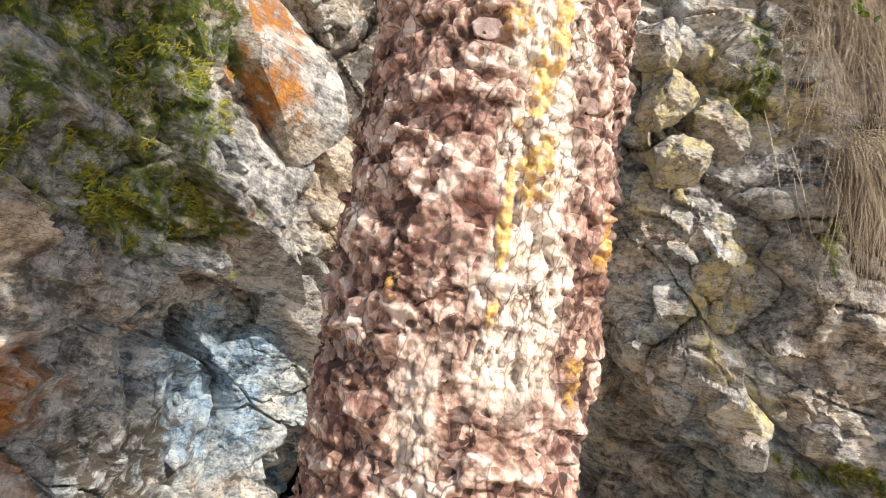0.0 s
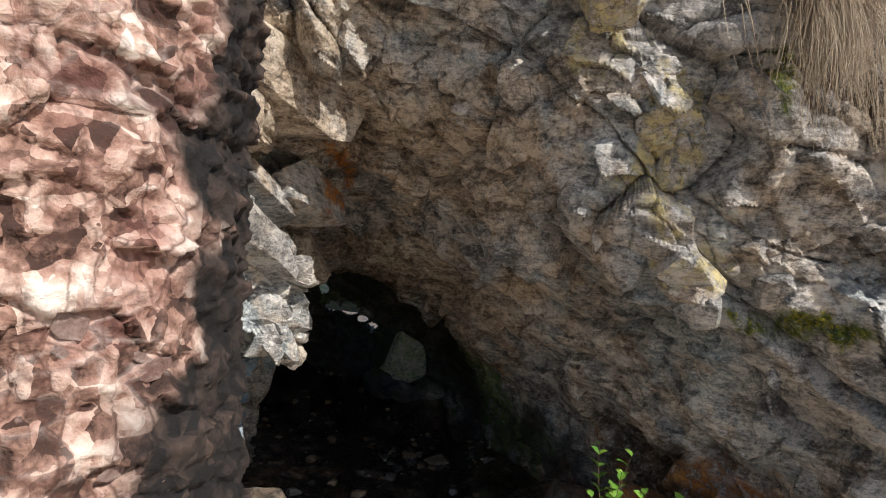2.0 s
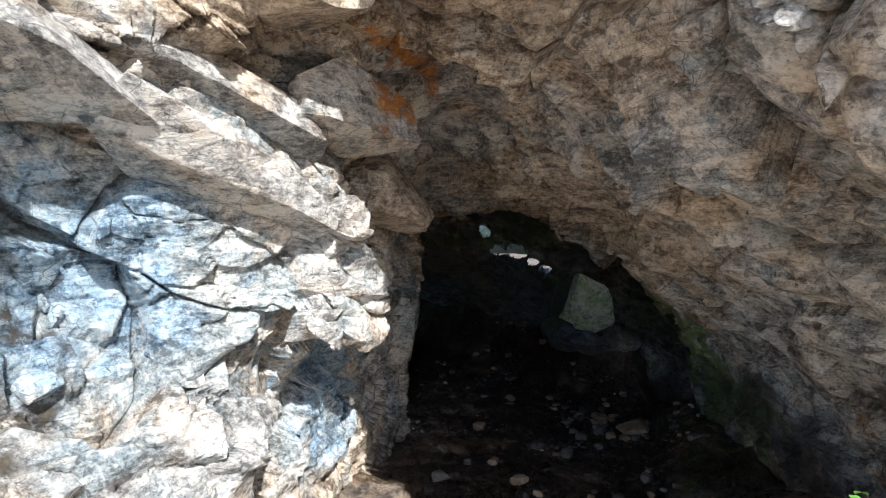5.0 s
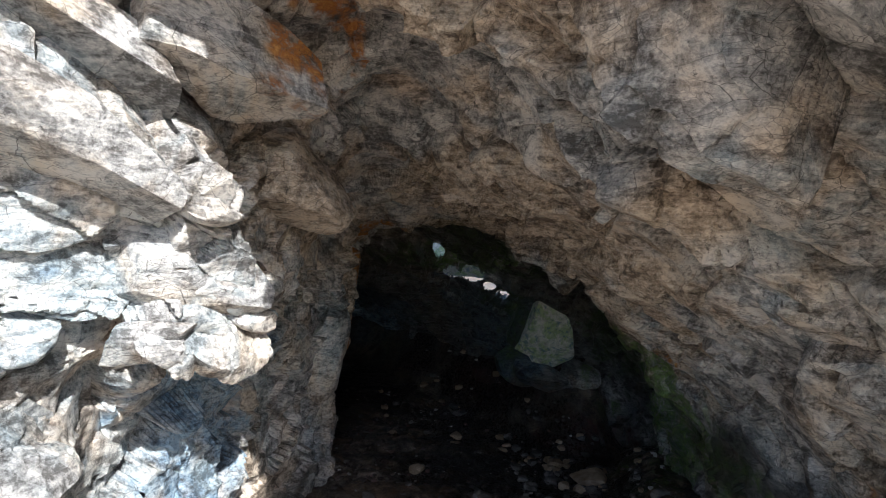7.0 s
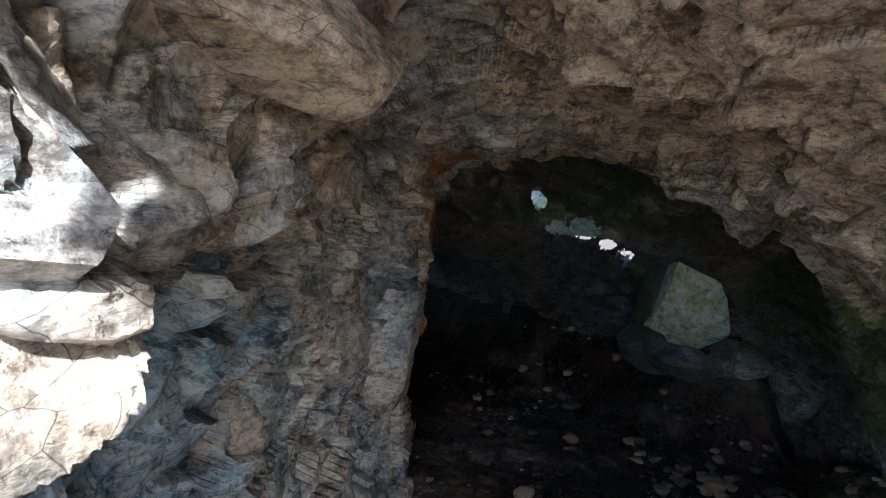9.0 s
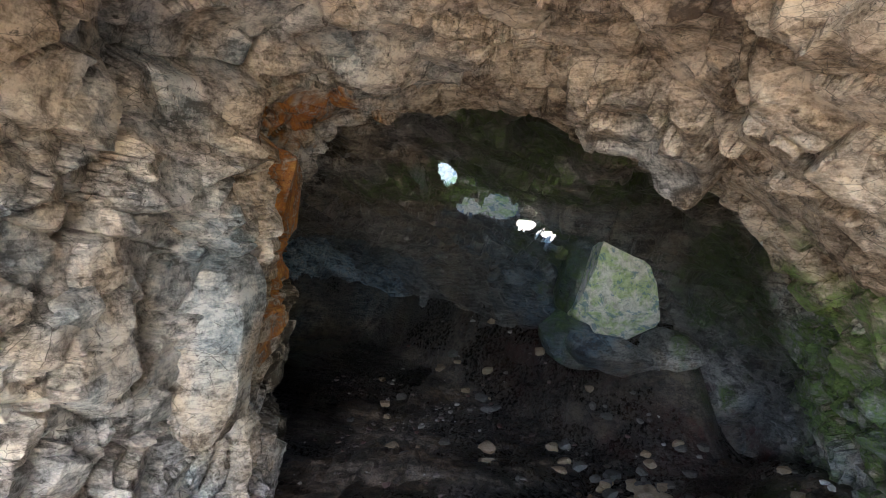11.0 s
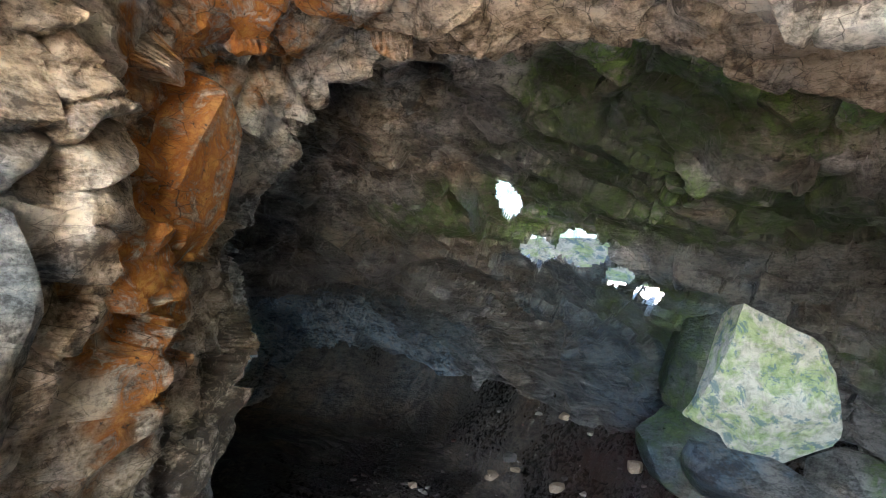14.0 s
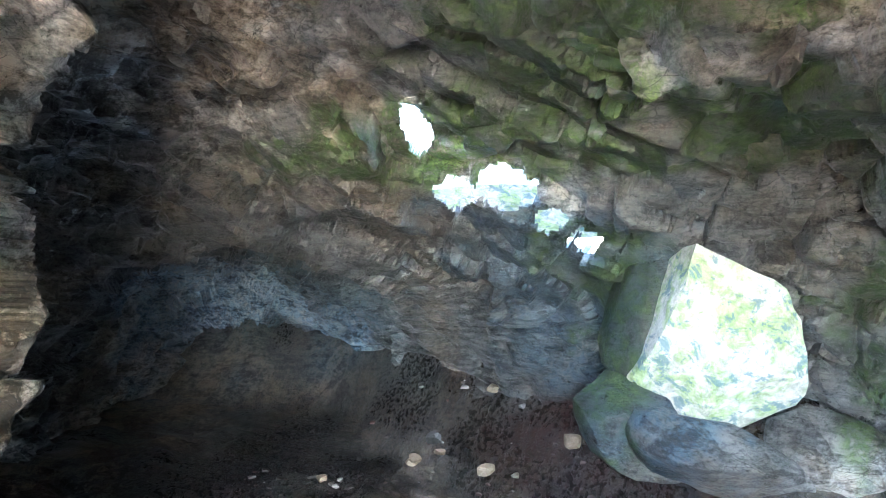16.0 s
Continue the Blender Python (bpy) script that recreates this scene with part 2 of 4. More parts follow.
def leaf_material():
    n = Nodes("leaf")
    f = n.noise(60, 5, 0.6)
    colour = n.mix(n.random(), n.ramp(f, (0.3, (0.05, 0.16, 0.02)), (0.7, (0.11, 0.28, 0.04))), n.ramp(f, (0.3, (0.16, 0.34, 0.03)), (0.7, (0.32, 0.50, 0.08))))
    n.bsdf.inputs["Transmission Weight"].default_value = 0.0
    n.bsdf.inputs["Subsurface Weight"].default_value = 0.25
    n.bsdf.inputs["Subsurface Radius"].default_value = (0.01, 0.02, 0.005)
    return n.done(colour, 0.45, ((f, 0.3, 0.002),))


LEAF = leaf_material()
STEM = plain_material("stem", (0.10, 0.06, 0.04), (0.30, 0.2, 0.13), 40, 0.8)
TAN = plain_material("tan_stone", (0.30, 0.21, 0.13), (0.62, 0.50, 0.36), 14, 0.8, 0.7, 0.012)
GREY = plain_material("grey_stone", (0.14, 0.135, 0.13), (0.42, 0.40, 0.38), 16, 0.8, 0.7, 0.012, spread=0.5)


def water_material():
    n = Nodes("water")
    n.bsdf.inputs["Transmission Weight"].default_value = 1.0
    n.bsdf.inputs["IOR"].default_value = 1.33
    return n.done((0.9, 0.85, 0.75), 0.02, ((n.noise(9, 3, 0.5), 0.05, 0.01),))


WATER = water_material()


# ---------------------------------------------------------------- tools for meshes
def spline(points, count):
    """Points along a Catmull-Rom curve through the rows of an array (n, ...), count per step or a list of counts."""
    p = np.asarray(points, float)
    q = np.concatenate([2 * p[:1] - p[1:2], p, 2 * p[-1:] - p[-2:-1]])
    out = []
    for i in range(len(p) - 1):
        k = count[i] if isinstance(count, (list, tuple)) else count
        t = (np.arange(k) / k).reshape((-1,) + (1,) * (p.ndim - 1))
        a, b, c, d = q[i], q[i + 1], q[i + 2], q[i + 3]
        out.append(0.5 * (2 * b + (c - a) * t + (2 * a - 5 * b + 4 * c - d) * t ** 2 + (3 * b - a - 3 * c + d) * t ** 3))
    out.append(p[-1:])
    return np.concatenate(out)


def scramble(c, seed):
    """Three random numbers from 0 to 1 for each row of whole numbers."""
    h = (c[..., 0] * 73856093) ^ (c[..., 1] * 19349663) ^ (c[..., 2] * 83492791) ^ (seed * 2654435761)
    out = []
    for k in (0x9E3779B1, 0x85EBCA77, 0xC2B2AE3D):
        g = (h * k) & 0xFFFFFFFF
        g = ((g ^ (g >> 15)) * 0x2C1B3C6D) & 0xFFFFFFFF
        g = ((g ^ (g >> 12)) * 0x297A2D39) & 0xFFFFFFFF
        out.append(((g ^ (g >> 15)) & 0xFFFFFF) / float(0xFFFFFF))
    return np.stack(out, -1)


def cells(p, size, seed):
    """Nearest and second distance, random numbers of the nearest cell and the way from its middle."""
    q = p / size
    base = np.floor(q).astype(np.int64)
    f1 = np.full(len(p), 9.0)
    f2 = np.full(len(p), 9.0)
    rnd = np.zeros((len(p), 3))
    rel = np.zeros((len(p), 3))
    for i in (-1, 0, 1):
        for j in (-1, 0, 1):
            for k in (-1, 0, 1):
                c = base + np.array((i, j, k))
                r = scramble(c, seed)
                d = q - (c + 0.12 + 0.76 * r)
                dist = np.sqrt((d * d).sum(1))
                near = dist < f1
                f2 = np.where(near, f1, np.minimum(f2, dist))
                rnd[near], rel[near], f1 = r[near], d[near], np.where(near, dist, f1)
    return f1, f2, scramble((rnd * 99991).astype(np.int64), seed + 7), rel


def lattice(p, size, seed):
    """Smooth noise from -1 to 1."""
    q = p / size
    b = np.floor(q).astype(np.int64)
    f = q - b
    f = f * f * (3 - 2 * f)
    total = 0
    for i in (0, 1):
        for j in (0, 1):
            for k in (0, 1):
                w = np.where(i, f[:, 0], 1 - f[:, 0]) * np.where(j, f[:, 1], 1 - f[:, 1]) * np.where(k, f[:, 2], 1 - f[:, 2])
                total = total + w * (scramble(b + np.array((i, j, k)), seed)[:, 0] * 2 - 1)
    return total


def bedding(degrees):
    a = radians(degrees)
    return np.array(((math.cos(a), 0, -math.sin(a)), (0, 1, 0), (math.sin(a), 0, math.cos(a))))


def facets(p, size, seed, turn, tilt=0.5, crack=0.12):
    """Broken-rock relief: every cell is a tilted plane with a step to its neighbours and a crack between."""
    warp = np.stack([lattice(p, 0.45 * np.mean(size), seed + k) for k in (1, 2, 3)], 1) * 0.09 * np.mean(size)
    f1, f2, rnd, rel = cells((p + warp) @ turn, np.asarray(size, float), seed)
    h = (rnd[:, 0] - 0.5) + tilt * ((rnd[:, 1] - 0.5) * rel[:, 0] + (rnd[:, 2] - 0.5) * rel[:, 2] + (rnd[:, 0] - 0.5) * rel[:, 1]) * 2
    gap = np.clip((f2 - f1) / crack, 0, 1)
    return h - (1 - gap) ** 2 * 0.35


def chips(p, size, seed, turn):
    """Broken-rock relief without steps: shallow hollows that meet in sharp ridges."""
    size = np.asarray(size, float)
    q = (p @ turn) / size
    q = q + 0.12 * np.stack([lattice(q, 0.9, seed + k) for k in (1, 2, 3)], 1)
    base = np.floor(q).astype(np.int64)
    best = np.full(len(p), -9.0)
    for i in (-1, 0, 1):
        for j in (-1, 0, 1):
            for k in (-1, 0, 1):
                c = base + np.array((i, j, k))
                r = scramble(c, seed)
                d = q - (c + 0.1 + 0.8 * r)
                g = scramble(c, seed + 5) - 0.5
                best = np.maximum(best, 1.25 * (g[:, 0] * d[:, 0] + g[:, 1] * d[:, 1] + g[:, 2] * d[:, 2]) + 0.6 * g[:, 0] - 0.33 * (d * d).sum(1))
    return -best - 0.15


def grid_faces(rows, cols):
    i = np.arange(rows - 1)[:, None] * cols + np.arange(cols - 1)[None, :]
    return np.stack([i, i + cols, i + cols + 1, i + 1], -1).reshape(-1, 4)


def mesh_from(name, verts, faces, material, smooth=True):
    me = bpy.data.meshes.new(name)
    faces = np.asarray(faces)
    me.vertices.add(len(verts))
    me.vertices.foreach_set("co", np.asarray(verts, np.float32).ravel())
    k = faces.shape[1]
    me.loops.add(faces.size)
    me.loops.foreach_set("vertex_index", faces.astype(np.int32).ravel())
    me.polygons.add(len(faces))
    me.polygons.foreach_set("loop_start", np.arange(0, faces.size, k, dtype=np.int32))
    me.update(calc_edges=True)
    me.polygons.foreach_set("use_smooth", np.full(len(faces), smooth))
    me.materials.append(material)
    me.validate()
    return me


def crisp(me, degrees):
    me.set_sharp_from_angle(angle=radians(degrees))
    return me


def paint(me, **masks):
    for key, values in masks.items():
        at = me.attributes.new(key, "FLOAT", "POINT")
        at.data.foreach_set("value", np.asarray(values, np.float32))


def part(name, bm, material, parent=None, label="", smooth=False):
    me = bpy.data.meshes.new(name)
    bm.to_mesh(me)
    bm.free()
    for poly in me.polygons:
        poly.use_smooth = smooth
    me.materials.append(material)
    ob = new(name, me)
    ob.parent = parent
    if label:
        tagged(ob, label)
    return ob


# ---------------------------------------------------------------- the rock face and the adit
# sections across the place, each from the left foot over the top to the right foot
RINGS = [
    [(-9, -2, -2), (-9, -2, 0), (-9, -1.2, 2.5), (-8, 2, 5), (-5, 5, 8), (1, 6, 9), (6, 6, 8.6), (11, 4.5, 6.5), (14, 1, 3), (14, 0, 0.5), (14, -0.5, -2)],
    [(-3.2, 0.3, -1), (-2.6, 0.3, 0), (-2.3, 0.3, 1.5), (-2.4, 0.8, 3), (-2.2, 2.4, 5.2), (0.6, 3.6, 6.2), (3.5, 3.5, 6), (6.5, 2.8, 4.8), (8, 1.8, 2.6), (8, 1.2, 0.8), (8, 1, -1)],
    [(-1.7, 1.2, -1), (-1.4, 1.2, 0), (-1.25, 1.2, 1.2), (-1.29, 1.3, 2.3), (-1.2, 2, 3.9), (0.3, 2.9, 4.6), (2.2, 2.9, 4.5), (4, 2.5, 3.7), (5, 2, 2.2), (5, 1.7, 0.6), (5, 1.6, -1)],
    [(-1.35, 1.9, -1), (-1.28, 1.96, 0.17), (-1.08, 1.9, 1.19), (-1, 1.88, 2), (-1, 2.1, 3), (0.1, 2.65, 3.6), (1.3, 2.62, 3.6), (2.4, 2.5, 3), (3.2, 2.2, 2), (3.4, 2, 0.6), (3.4, 2, -1)],
    [(-1.1, 2.6, -1), (-0.76, 2.62, 0.24), (-1.06, 2.64, 1.07), (-0.77, 2.55, 1.76), (-0.72, 2.57, 2.57), (-0.1, 2.6, 2.95), (0.75, 2.6, 2.75), (1.24, 2.52, 2.19), (1.79, 2.76, 1.51), (2.41, 2.61, 0.71), (2.5, 2.6, -1)],
    [(-1, 3.1, -1), (-0.69, 3.14, 0.29), (-0.95, 3.05, 0.94), (-0.82, 2.94, 1.47), (-0.58, 3.01, 1.91), (-0.04, 3.08, 2.37), (0.53, 3, 2.1), (0.96, 2.9, 1.67), (1.52, 3.02, 1.23), (2.23, 3.13, 0.55), (2.4, 3.1, -1)],
    [(-0.8, 3.6, -1), (-0.86, 3.69, 0.36), (-0.48, 3.6, 0.89), (-0.46, 3.51, 1.28), (-0.84, 3.56, 1.73), (-0.13, 3.59, 1.98), (0.46, 3.59, 1.8), (0.87, 3.55, 1.43), (1.41, 3.69, 1.14), (2, 3.6, 0.25), (2.4, 3.6, -1)],
    [(-0.9, 4.2, -1.1), (-0.84, 4.23, 0.13), (-0.55, 4.23, 0.7), (-0.61, 4.2, 1.08), (-0.55, 4.19, 1.5), (-0.16, 4.2, 1.68), (0.27, 4.18, 1.51), (0.57, 4.13, 1.22), (1.08, 4.19, 0.89), (1.81, 4.21, 0.13), (2.3, 4.2, -1.1)],
    [(-1, 4.8, -1.2), (-0.96, 4.81, -0.01), (-0.82, 4.78, 0.7), (-0.68, 4.8, 1.04), (-0.54, 4.82, 1.42), (-0.3, 4.81, 1.56), (0.23, 4.78, 1.22), (0.51, 4.78, 1.07), (0.96, 4.76, 0.65), (1.6, 4.8, 0.04), (2, 4.8, -1.2)],
    [(-1.2, 5.5, -1.3), (-1.12, 5.5, -0.2), (-1.08, 5.5, 0.51), (-1.02, 5.5, 0.94), (-0.74, 5.5, 1.21), (-0.36, 5.49, 1.19), (0.15, 5.49, 1.05), (0.54, 5.51, 0.9), (0.91, 5.5, 0.5), (1.4, 5.5, 0.03), (1.7, 5.5, -1.3)],
    [(-1.3, 6, -1.4), (-1.2, 6, -0.3), (-1.08, 6.05, 0.41), (-1.09, 6.05, 0.87), (-0.85, 6.02, 1.12), (-0.41, 5.99, 1.11), (0.08, 5.99, 0.96), (0.45, 6, 0.76), (0.85, 6, 0.38), (1.32, 6, -0.1), (1.5, 6, -1.4)],
    [(-1.5, 6.5, -1.5), (-1.45, 6.5, -0.3), (-1.39, 6.52, 0.46), (-1.42, 6.52, 0.81), (-1.07, 6.53, 0.99), (-0.44, 6.5, 1), (0, 6.5, 0.88), (0.4, 6.5, 0.68), (0.8, 6.5, 0.3), (1.2, 6.5, -0.35), (1.3, 6.5, -1.5)],
    [(-2, 7.05, -1.6), (-1.85, 7.05, -0.4), (-1.75, 7.04, 0.35), (-1.58, 7.04, 0.7), (-1.25, 7.04, 0.95), (-0.51, 7.03, 1.02), (0.02, 7.02, 0.82), (0.45, 7.04, 0.65), (0.85, 7.05, 0.25), (1.2, 7.05, -0.42), (1.3, 7.05, -1.6)],
    [(-3, 7.25, -1.6), (-2.9, 7.25, -0.5), (-2.7, 7.25, 0.35), (-2.21, 7.25, 0.9), (-1.51, 7.25, 1.25), (-0.52, 7.2, 1.26), (0.07, 7.16, 1.01), (0.7, 7.24, 0.83), (1.1, 7.25, 0.28), (1.28, 7.25, -0.48), (1.3, 7.25, -1.6)],
    [(-4, 7.7, -1.6), (-3.8, 7.7, -0.6), (-3.4, 7.7, 0.4), (-2.5, 7.7, 0.98), (-1.4, 7.68, 1.26), (-0.56, 7.56, 1.24), (0.05, 7.5, 0.92), (0.79, 7.68, 0.8), (1.15, 7.7, 0.2), (1.22, 7.7, -0.5), (1.2, 7.7, -1.6)],
    [(-4.6, 8.15, -1.6), (-4.4, 8.15, -0.6), (-3.6, 8.15, 0.4), (-2.2, 8.15, 0.85), (-1.2, 8.12, 0.92), (-0.63, 8.03, 0.86), (0.04, 8, 0.67), (0.73, 8.1, 0.5), (1.05, 8.15, 0.1), (1.12, 8.15, -0.5), (1.1, 8.15, -1.6)],
    [(-4.4, 8.6, -1.6), (-4.2, 8.6, -0.6), (-3.5, 8.6, 0.2), (-2.1, 8.6, 0.5), (-1.21, 8.57, 0.64), (-0.52, 8.53, 0.48), (0.07, 8.51, 0.3), (0.49, 8.56, 0.16), (0.7, 8.6, -0.1), (0.8, 8.6, -0.5), (0.8, 8.6, -1.6)],
    [(-4.6, 9.3, -1.6), (-4.4, 9.3, -0.8), (-4, 9.3, 0.1), (-2.8, 9.3, 0.3), (-1.7, 9.31, 0.2), (-0.88, 9.32, -0.05), (-0.52, 9.03, -0.4), (-0.16, 8.95, -0.64), (0.22, 9.14, -0.71), (0.28, 9.26, -0.93), (0.2, 9.3, -1.6)],
    [(-4.9, 10.4, -1.6), (-4.8, 10.4, -0.8), (-4.6, 10.4, -0.1), (-4.1, 10.4, 0.15), (-3.6, 10.4, 0.1), (-3, 10.4, -0.1), (-2.6, 10.4, -0.3), (-2.3, 10.4, -0.6), (-2.1, 10.4, -0.9), (-2, 10.4, -1.2), (-2, 10.4, -1.6)],
    [(-4.4, 11.2, -1.6), (-4.36, 11.2, -1.2), (-4.3, 11.2, -0.9), (-4.2, 11.2, -0.7), (-4.1, 11.2, -0.6), (-4, 11.2, -0.55), (-3.9, 11.2, -0.6), (-3.8, 11.2, -0.7), (-3.7, 11.2, -0.9), (-3.64, 11.2, -1.2), (-3.6, 11.2, -1.6)],
    [(-4.0 + 0.01 * k, 11.3, -1.3) for k in range(11)],
]
STEPS = [10, 16, 44, 80, 64, 64, 76, 72, 76, 50, 50, 46, 26, 48, 44, 44, 44, 36, 14, 4]
AROUND = [40, 80, 72, 72, 72, 72, 72, 72, 80, 44]


def rock_relief(p, big=1.0):
    h = 0.15 * big * facets(p, (0.75, 0.6, 0.36), 3, bedding(-33), 0.9, 0.05)
    h += 0.10 * chips(p, (0.42, 0.36, 0.22), 11, bedding(-28))
    h += 0.055 * facets(p, (0.24, 0.2, 0.12), 13, bedding(-36), 1.0, 0.07)
    h += 0.050 * chips(p, (0.17, 0.15, 0.09), 17, bedding(-38))
    h += 0.020 * chips(p, (0.09, 0.075, 0.038), 23, bedding(-30))
    h += 0.008 * chips(p, (0.040, 0.032, 0.018), 29, bedding(-36))
    return h + 0.03 * lattice(p, 0.5, 5)


def rock_surface():
    loft = spline(np.array(RINGS), STEPS)
    loft = spline(loft.transpose(1, 0, 2), AROUND).transpose(1, 0, 2)
    rows, cols = loft.shape[:2]
    nrm = np.cross(np.gradient(loft, axis=0), np.gradient(loft, axis=1))
    nrm /= np.linalg.norm(nrm, axis=2, keepdims=True) + 1e-9
    p, n = loft.reshape(-1, 3), nrm.reshape(-1, 3)
    out = np.clip((5.0 - p[:, 1]) / 1.2, 0, 1)            # 1 on the outer face, 0 in the adit
    h = rock_relief(p, 0.7 + 0.3 * out)
    mouth = np.clip((p[:, 1] - 3.8) / 0.4, 0, 1) * np.clip((7.2 - p[:, 1]) / 0.3, 0, 1)
    back = mouth * (0.06 + 0.09 * np.clip(-n[:, 2], 0, 1) + 0.03 * np.clip(n[:, 0], 0, 1))
    p = p + n * (h - h.mean() - back)[:, None]
    return p.reshape(rows, cols, 3), n.reshape(rows, cols, 3)


def blob(p, centre, radius, seed=1, ragged=0.5):
    """1 near the centre, falling to 0 at the radii, with a ragged edge."""
    d = np.linalg.norm((p - np.array(centre)) / np.array(radius), axis=1)
    d = d + ragged * lattice(p, 0.25 * float(np.mean(radius)), seed) + 0.5 * ragged * lattice(p, 0.09 * float(np.mean(radius)), seed + 1)
    return np.clip((1.0 - d) / 0.35, 0, 1)


STAINS = dict(
    # damp rock by the pool; the large spots also paint the chamber's darkness
    wet_shade=[((-1.0, 9.4, 0.0), (4.2, 2.3, 1.9)), ((-0.5, 7.95, 1.05), (1.5, 0.75, 0.5)), ((-2.4, 8.6, 0.4), (1.2, 1.3, 0.8)), ((-2.6, 8.2, -0.2), (1.6, 1.2, 1.4)), ((0.2, 7.9, -1.2), (1.6, 3.2, 0.5)), ((1.2, 5.2, -0.4), (0.6, 1.6, 0.5)), ((0.1, 5.0, -0.8), (1.4, 1.6, 0.4))],
    moss=[((-1.14, 1.85, 1.98), (0.3, 0.38, 0.28)), ((-1.05, 2.02, 1.66), (0.3, 0.4, 0.2)), ((-1.3, 1.45, 1.7), (0.3, 0.35, 0.45)), ((-1.1, 1.9, 2.3), (0.3, 0.4, 0.25)),
          ((1.18, 2.6, 2.86), (0.14, 0.3, 0.3)), ((1.62, 2.7, 2.2), (0.1, 0.3, 0.25)), ((1.9, 2.75, 1.15), (0.35, 0.3, 0.08)), ((-1.0, 2.4, 1.72), (0.2, 0.3, 0.12))],
    rust=[((-0.34, 3.95, 1.74), (0.07, 0.4, 0.32)), ((-0.42, 4.5, 1.5), (0.08, 0.35, 0.15)), ((-1.30, 6.42, 0.55), (0.28, 0.25, 0.75)),
          ((-1.15, 6.6, 0.98), (0.35, 0.3, 0.15)), ((-0.80, 2.2, 2.22), (0.16, 0.25, 0.15)), ((-0.9, 2.15, 2.5), (0.2, 0.25, 0.12)), ((-0.52, 4.22, 0.8), (0.07, 0.14, 0.06)),
          ((2.0, 3.75, -0.1), (0.8, 0.8, 0.4)), ((0.15, 4.4, -0.68), (0.9, 0.6, 0.3)), ((-0.95, 2.5, 1.75), (0.2, 0.4, 0.12)), ((1.0, 5.9, 0.25), (0.15, 0.3, 0.12)), ((-1.2, 1.6, 0.9), (0.4, 0.4, 0.3))],
    yellow=[((0.85, 2.4, 2.5), (0.22, 0.35, 0.5)), ((1.25, 2.7, 1.9), (0.16, 0.3, 0.4)), ((1.45, 2.85, 1.38), (0.2, 0.25, 0.12)), ((1.2, 2.5, 2.7), (0.3, 0.3, 0.15))],
    blue=[((-0.7, 8.9, 0.0), (0.9, 0.6, 0.7)), ((-3.4, 10.4, -0.1), (1.8, 1.5, 0.9)), ((-0.25, 8.55, -0.42), (0.4, 0.4, 0.25)), ((-0.8, 4.3, 0.3), (0.4, 0.6, 0.5)), ((-1.0, 2.9, 1.0), (0.25, 0.6, 0.4))],
    green=[((-0.1, 7.8, 1.1), (1.1, 0.6, 0.35)), ((1.1, 7.2, -0.3), (0.7, 1.5, 0.9)), ((0.1, 8.2, 0.85), (1.1, 0.6, 0.35)), ((0.75, 8.4, 0.1), (0.35, 0.5, 0.6)), ((-0.4, 8.7, -0.1), (0.5, 0.4, 0.5)),
           ((-1.1, 8.4, 0.75), (0.8, 0.5, 0.2)), ((1.3, 5.9, -0.3), (0.3, 0.7, 0.3))],
    cold=[((-1.0, 3.0, 0.95), (0.5, 0.8, 0.75)), ((-0.72, 4.4, 0.5), (0.5, 1.0, 0.75)), ((-3.4, 10.4, 0.0), (2.2, 1.6, 1.2)), ((-0.8, 8.9, 0.0), (0.9, 0.5, 0.6)), ((-1.03, 5.85, 0.2), (0.25, 0.25, 0.6)), ((1.5, 3.4, 1.0), (0.5, 0.5, 0.5))],
    warm=[((-0.62, 4.25, 1.28), (0.3, 0.45, 0.3)), ((-1.6, 6.95, -0.1), (0.5, 0.6, 0.8)), ((0.1, 5.4, 1.15), (1.3, 1.7, 0.5)), ((0.7, 6.3, 0.6), (0.8, 1.0, 0.6)), ((0.3, 3.6, 1.9), (0.8, 0.7, 0.5)), ((-1.3, 6.3, 0.3), (0.4, 0.6, 1.0)), ((-0.6, 3.1, 2.0), (0.5, 0.6, 0.5)), ((-0.9, 6.9, 1.0), (0.8, 0.4, 0.3))],
    red=[((0.5, 8.1, -1.1), (0.6, 0.8, 0.3)), ((-0.5, 9.2, -0.75), (0.9, 0.5, 0.3)), ((-0.2, 9.0, -0.7), (1.2, 0.5, 0.35))],
    # dark stains on the overhang; painted shade in the left passage and on the left top
    stain_shade=[((-1.62, 7.0, -0.4), (0.5, 0.6, 0.8)), ((-1.25, 1.7, 2.3), (0.3, 0.4, 0.3)), ((1.75, 2.9, 0.7), (0.3, 0.4, 0.1)), ((-2.9, 8.5, -0.9), (1.5, 1.6, 0.9)), ((-2.6, 7.6, 0.2), (0.8, 0.5, 1.0)), ((2.3, 2.6, 2.3), (0.6, 0.4, 0.4)), ((-1.05, 2.3, 2.15), (0.2, 0.25, 0.25)), ((0.30, 3.78, 1.62), (0.12, 0.16, 0.10)), ((0.46, 3.75, 1.52), (0.12, 0.14, 0.08)), ((0.86, 3.80, 1.24), (0.16, 0.2, 0.09)), ((0.80, 3.70, 1.30), (0.07, 0.12, 0.10)), ((2.1, 4.2, 0.1), (0.8, 0.7, 0.35)), ((-1.1, 2.3, 0.6), (0.3, 0.5, 0.4))],
)


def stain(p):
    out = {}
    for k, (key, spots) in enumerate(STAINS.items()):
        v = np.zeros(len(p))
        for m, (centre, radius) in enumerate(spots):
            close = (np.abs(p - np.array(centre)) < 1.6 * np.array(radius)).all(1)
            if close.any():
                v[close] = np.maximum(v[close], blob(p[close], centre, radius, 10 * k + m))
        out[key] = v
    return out


